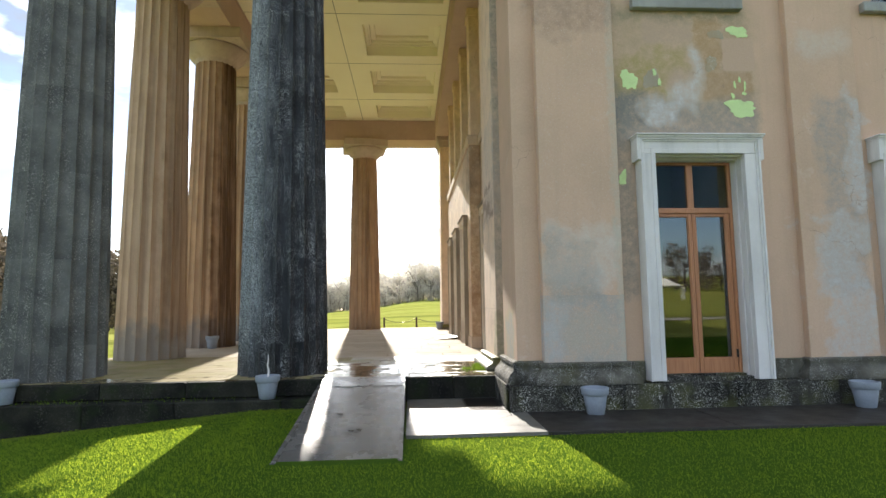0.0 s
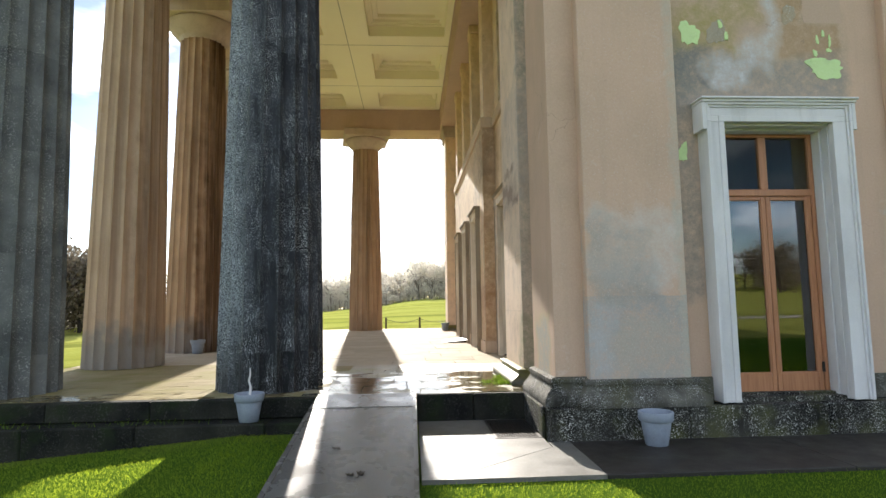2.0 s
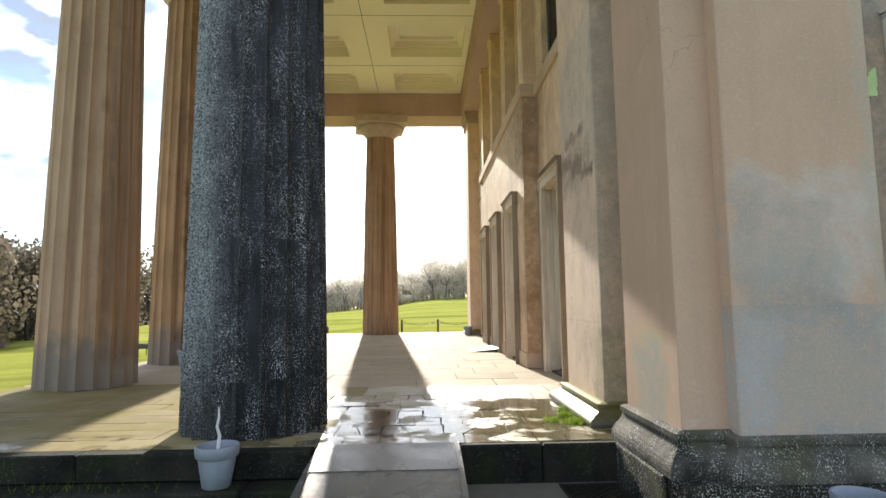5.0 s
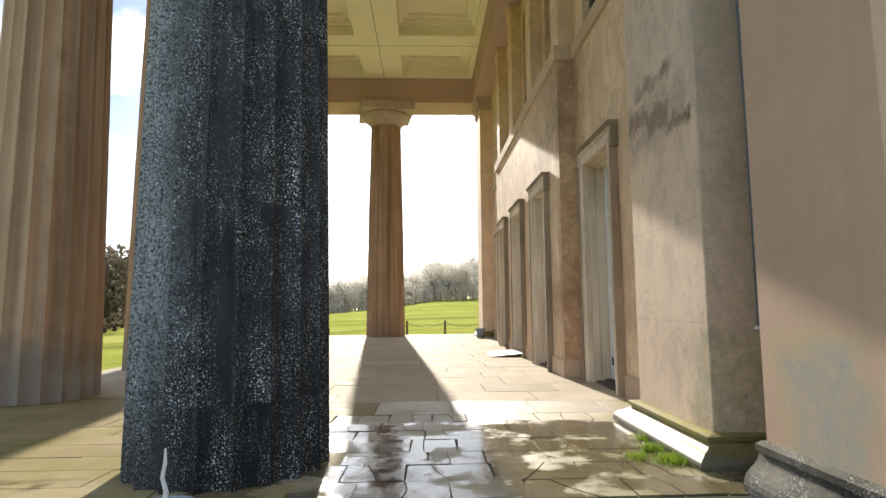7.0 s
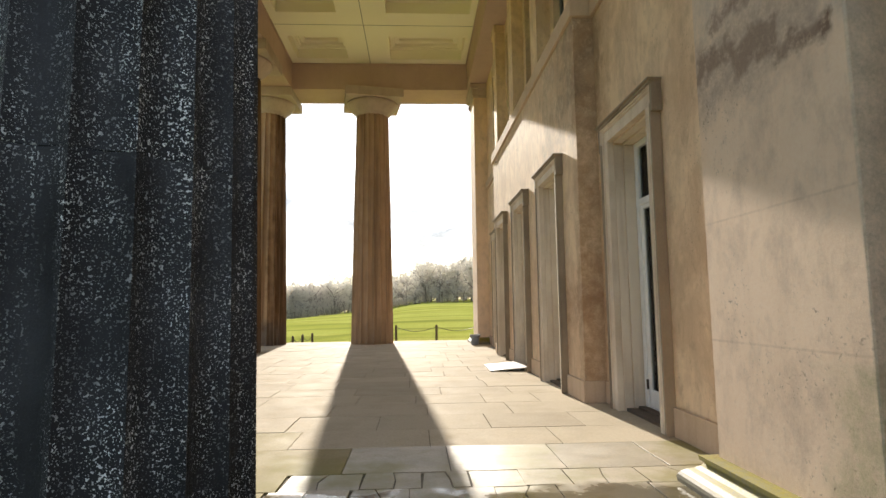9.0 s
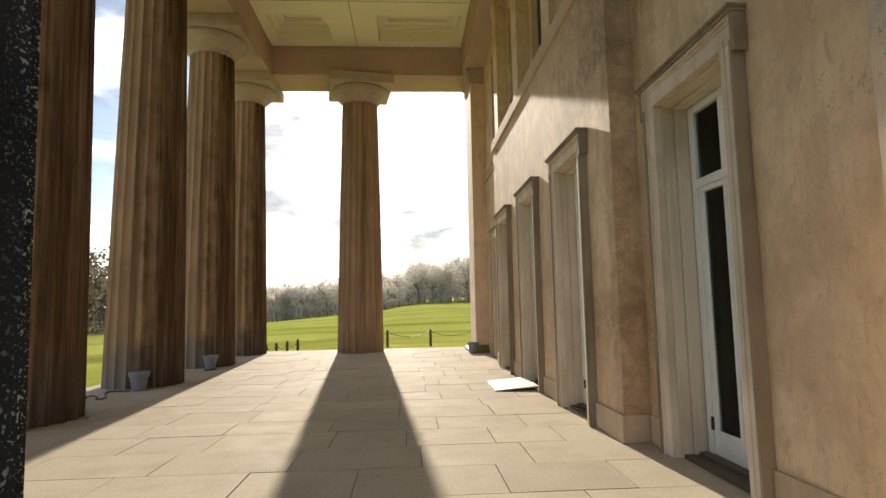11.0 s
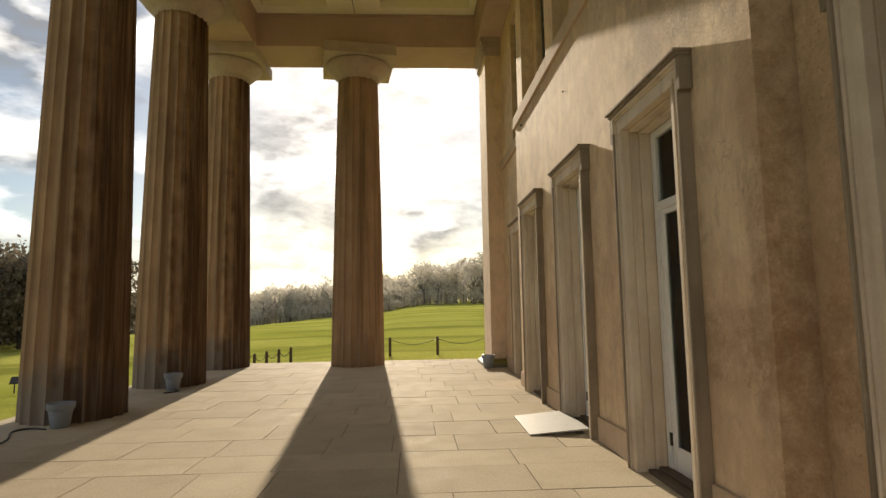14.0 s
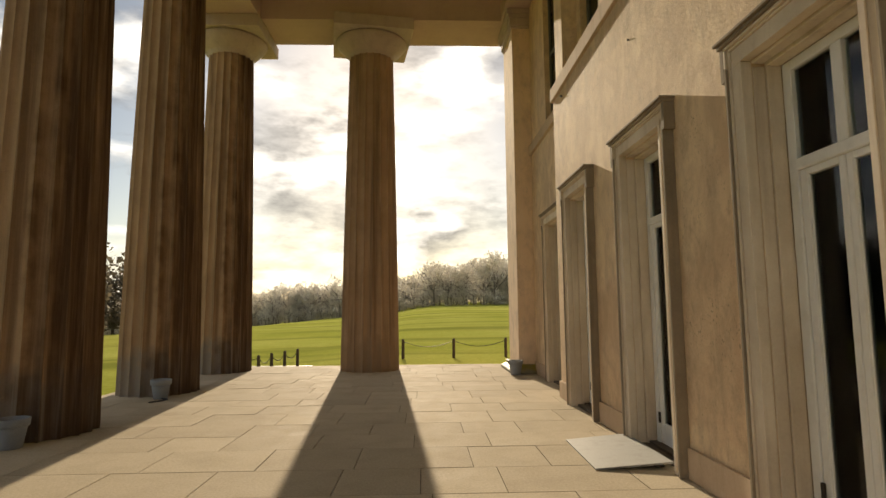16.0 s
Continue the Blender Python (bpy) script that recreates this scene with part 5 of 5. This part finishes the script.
# ---- woods ----
def woods(name, spots, label, bark, leaf):
    """Many far trees as one mesh pair: trunks with limbs, and crowns of small leaf sprays."""
    rnd = random.Random(7)
    tv, tf, lv, lf = [], [], [], []

    def limb(p, q, r0, r1):
        d = (q - p).normalized()
        s = d.cross(Vector((0.3, 0.9, 0.2))).normalized()
        t = d.cross(s)
        k = len(tv)
        for c, r in ((p, r0), (q, r1)):
            for a in range(5):
                tv.append(tuple(c + (s * math.cos(a * 1.2566) + t * math.sin(a * 1.2566)) * r))
        for a in range(5):
            tf.append((k + a, k + (a + 1) % 5, k + 5 + (a + 1) % 5, k + 5 + a))

    for x, y, h, full in spots:
        z = lawn_height(x, y) - 0.3
        base = Vector((x, y, z))
        top = base + Vector((rnd.uniform(-0.6, 0.6), rnd.uniform(-0.6, 0.6), h * 0.55))
        limb(base, top, h * 0.022, h * 0.012)
        tips = []
        for k in range(9):
            a, u = rnd.uniform(0, 6.283), rnd.uniform(0.25, 1.0)
            p = base.lerp(top, u)
            reach = h * rnd.uniform(0.16, 0.36)
            q = p + Vector((math.cos(a) * reach, math.sin(a) * reach, h * rnd.uniform(0.12, 0.42)))
            limb(p, q, h * 0.008, h * 0.003)
            tips.append(q)
            for _ in range(3):
                m = p.lerp(q, rnd.uniform(0.4, 0.9))
                e = m + Vector((rnd.uniform(-1, 1), rnd.uniform(-1, 1), rnd.uniform(0.1, 1))) * h * 0.13
                limb(m, e, h * 0.004, h * 0.0012)
                tips.append(e)
        lumps = []
        for _ in range(16):
            a, up = rnd.uniform(0, 6.283), rnd.uniform(0.12, 0.88)
            out = h * 0.30 * math.sqrt(max(0.0, 1.0 - ((up - 0.42) / 0.5) ** 2)) * rnd.uniform(0.3, 1.0)
            lumps.append((base + Vector((math.cos(a) * out, math.sin(a) * out, h * up)), h * rnd.uniform(0.09, 0.17)))
        for _ in range(int(full * 130)):
            q, r = rnd.choice(lumps) if rnd.random() < 0.95 else (rnd.choice(tips), h * 0.05)
            u = Vector((rnd.gauss(0, 1), rnd.gauss(0, 1), rnd.gauss(0, 1))).normalized()
            c = q + u * r * rnd.uniform(0.6, 1.02)
            s = h * rnd.uniform(0.012, 0.030)
            u = Vector((rnd.gauss(0, 1), rnd.gauss(0, 1), rnd.gauss(0, 1))).normalized()
            w = u.cross(Vector((rnd.gauss(0, 1), rnd.gauss(0, 1), rnd.gauss(0, 1)))).normalized()
            k = len(lv)
            lv.extend([tuple(c + u * s), tuple(c + w * s * 0.7), tuple(c - u * s), tuple(c - w * s * 0.7)])
            lf.append((k, k + 1, k + 2, k + 3))
    me = bpy.data.meshes.new(name)
    off = len(tv)
    me.from_pydata(tv + lv, [], tf + [tuple(i + off for i in f) for f in lf])
    me.materials.append(bark), me.materials.append(leaf)
    me.polygons.foreach_set("material_index", [0] * len(tf) + [1] * len(lf))
    return tagged(new(name, me), label, "trees", "", "stuff")


rnd = random.Random(3)
spots = []
for i in range(270):
    x = rnd.uniform(-105, 45)
    big = 2.5 if 2 < x < 40 and rnd.random() < 0.6 else 0
    spots.append((x, 165 + 0.15 * max(0, -x - 20) + rnd.uniform(0, 40), rnd.uniform(9.0, 13.0) + big, 7.5))
for i in range(170):
    x = rnd.uniform(-100, 45)
    spots.append((x, 161 + 0.15 * max(0, -x - 20) + rnd.uniform(0, 8), rnd.uniform(2.5, 5.5), 2.5))
woods("north_woods", spots, "autumn woodland beyond the meadow, haze painted into its colours", M_bark_hazed, M_leaf_hazed)
spots = [(rnd.uniform(-72, -30), rnd.uniform(26, 110), rnd.uniform(8, 12), 8) for _ in range(120)]
woods("west_woods", spots, "bare dark autumn trees below the lawn", M_bark_dark, M_leaf_dark)
spots = [(rnd.uniform(-130, 160), rnd.uniform(-165, -105), rnd.uniform(9, 15), 5) for _ in range(110)]
woods("south_woods", spots, "dark woodland on the hill behind the lawn", M_bark_dark, M_leaf_dark)


# ---- grass ----
def blades(name, spots, height, material, label, parent=None):
    rnd = random.Random(11)
    v, f = [], []
    for x, y, z in spots:
        a, h = rnd.uniform(0, 6.283), height * rnd.uniform(0.5, 1.2)
        c, s, w = math.cos(a), math.sin(a), height * rnd.uniform(0.045, 0.085)
        lx, ly = rnd.gauss(0, 0.4) * h, rnd.gauss(0, 0.4) * h
        k = len(v)
        v.extend([(x - c * w, y - s * w, z), (x + c * w, y + s * w, z), (x + lx, y + ly, z + h)])
        f.append((k, k + 1, k + 2))
    me = bpy.data.meshes.new(name)
    me.from_pydata(v, [], f)
    me.materials.append(material)
    return tagged(new(name, me), label, "grass", "", "stuff")


rnd = random.Random(5)
spots = []
while len(spots) < 520000:
    x, y = rnd.uniform(-16, 18), 8.97 - 15.0 * rnd.random()
    if (-1.06 < x < 0.25 and y > 5.85) or (x > 0.2 and y > 6.84):
        continue
    near = min(1.0, max(0.0, (y + 6) / 9)) ** 2.2 * min(1.0, max(0.0, (16 - abs(x - 1)) / 9))
    if rnd.random() < near:
        spots.append((x, y, lawn_height(x, y) - 0.01))
blades("lawn_grass", spots, 0.034, M_grass_blade, "short green mown grass")
spots = []
for cx, cy, n_, sp in ((1.55, 10.2, 500, 0.07), (1.5, 10.55, 260, 0.05), (1.3, 10.3, 120, 0.05), (1.57, 10.9, 120, 0.04), (-5.0, 8.98, 500, 0.5), (-3.0, 8.98, 600, 0.7)):
    for _ in range(n_):
        spots.append((min(1.62, rnd.gauss(cx, sp)), rnd.gauss(cy, sp), 0.0 if cx > 0 else -0.25))
spots = [p for p in spots if p[2] == 0.0 or 9.0 < p[1] < 9.25]
blades("grass_tuft", spots, 0.055, M_moss, "bright grass tufts growing between stones")

# ---- paving slabs of the portico ----
rnd = random.Random(21)


def slab(x0, x1, y0, y1, dz, material, tilt=0.0, pieces=None):
    g = 0.004
    bm = bmesh.new()
    b = 0.0015
    c = [(x0 + g, y0 + g), (x1 - g, y0 + g), (x1 - g, y1 - g), (x0 + g, y1 - g)]
    c = [(x + rnd.uniform(-tilt, tilt), y + rnd.uniform(-tilt, tilt)) for x, y in c]
    mx, my = sum(p[0] for p in c) / 4, sum(p[1] for p in c) / 4
    if pieces:
        c = pieces
        mx, my = sum(p[0] for p in c) / len(c), sum(p[1] for p in c) / len(c)
        k = len(c)
        low = [bm.verts.new((x, y, -0.02)) for x, y in c]
        top = [bm.verts.new((x, y, dz)) for x, y in c]
        for i in range(k):
            bm.faces.new((low[i], low[(i + 1) % k], top[(i + 1) % k], top[i]))
        bm.faces.new(top)
        return part("slab", bm, material, floor)
    low = [bm.verts.new((x, y, -0.02)) for x, y in c]
    mid = [bm.verts.new((x, y, dz - 0.0015)) for x, y in c]
    top = [bm.verts.new((x - math.copysign(b, x - mx), y - math.copysign(b, y - my), dz)) for x, y in c]
    for a, q in ((low, mid), (mid, top)):
        for i in range(4):
            bm.faces.new((a[i], a[(i + 1) % 4], q[(i + 1) % 4], q[i]))
    bm.faces.new(top)
    return part("slab", bm, material, floor)


y = 9.425
while y < 29.9:
    wet = y < 11.9
    near = y < 12.6
    d = rnd.uniform(0.36, 0.5) if wet else rnd.uniform(0.6, 0.86)
    y1 = min(29.92, y + d)
    if 29.92 - y1 < 0.3:
        y1 = 29.92
    x = -6.72 + (0 if wet else rnd.uniform(-0.3, 0.0))
    while x < 2.3:
        w = rnd.uniform(0.35, 0.75) if wet and x > -1.6 else rnd.uniform(0.75, 1.35)
        x1 = min(2.3, x + w)
        if 2.3 - x1 < 0.3:
            x1 = 2.3
        xa = max(x, -6.72)
        dz = rnd.uniform(-0.003, 0.002)
        if wet and x > -1.6 and rnd.random() < 0.65:
            g, jag = 0.005, 0.02
            u, v_ = rnd.uniform(0.3, 0.7), rnd.uniform(0.25, 0.75)
            p, q = (xa + (x1 - xa) * u, y + g), (xa + (x1 - xa) * v_, y1 - g)
            m = ((p[0] + q[0]) / 2 + rnd.uniform(-0.05, 0.05), (p[1] + q[1]) / 2)
            left = [(xa + g, y + g), (p[0] - g, p[1]), (m[0] - g, m[1]), (q[0] - g, q[1]), (xa + g + rnd.uniform(0, jag), y1 - g)]
            right = [(p[0] + g, p[1]), (x1 - g, y + g + rnd.uniform(0, jag)), (x1 - g, y1 - g), (q[0] + g, q[1]), (m[0] + g, m[1])]
            for poly in (left, right):
                slab(0, 1, 0, 1, dz + rnd.uniform(-0.005, 0.003), M_slab_wet, 0.0, poly)
        else:
            slab(xa, x1, y, y1, dz, M_slab_wet if near and x > -1.9 else (M_slab_damp if y < 13.2 and x < -1.9 else M_slab), 0.012 if wet else 0.0)
        x = x1
    y = y1
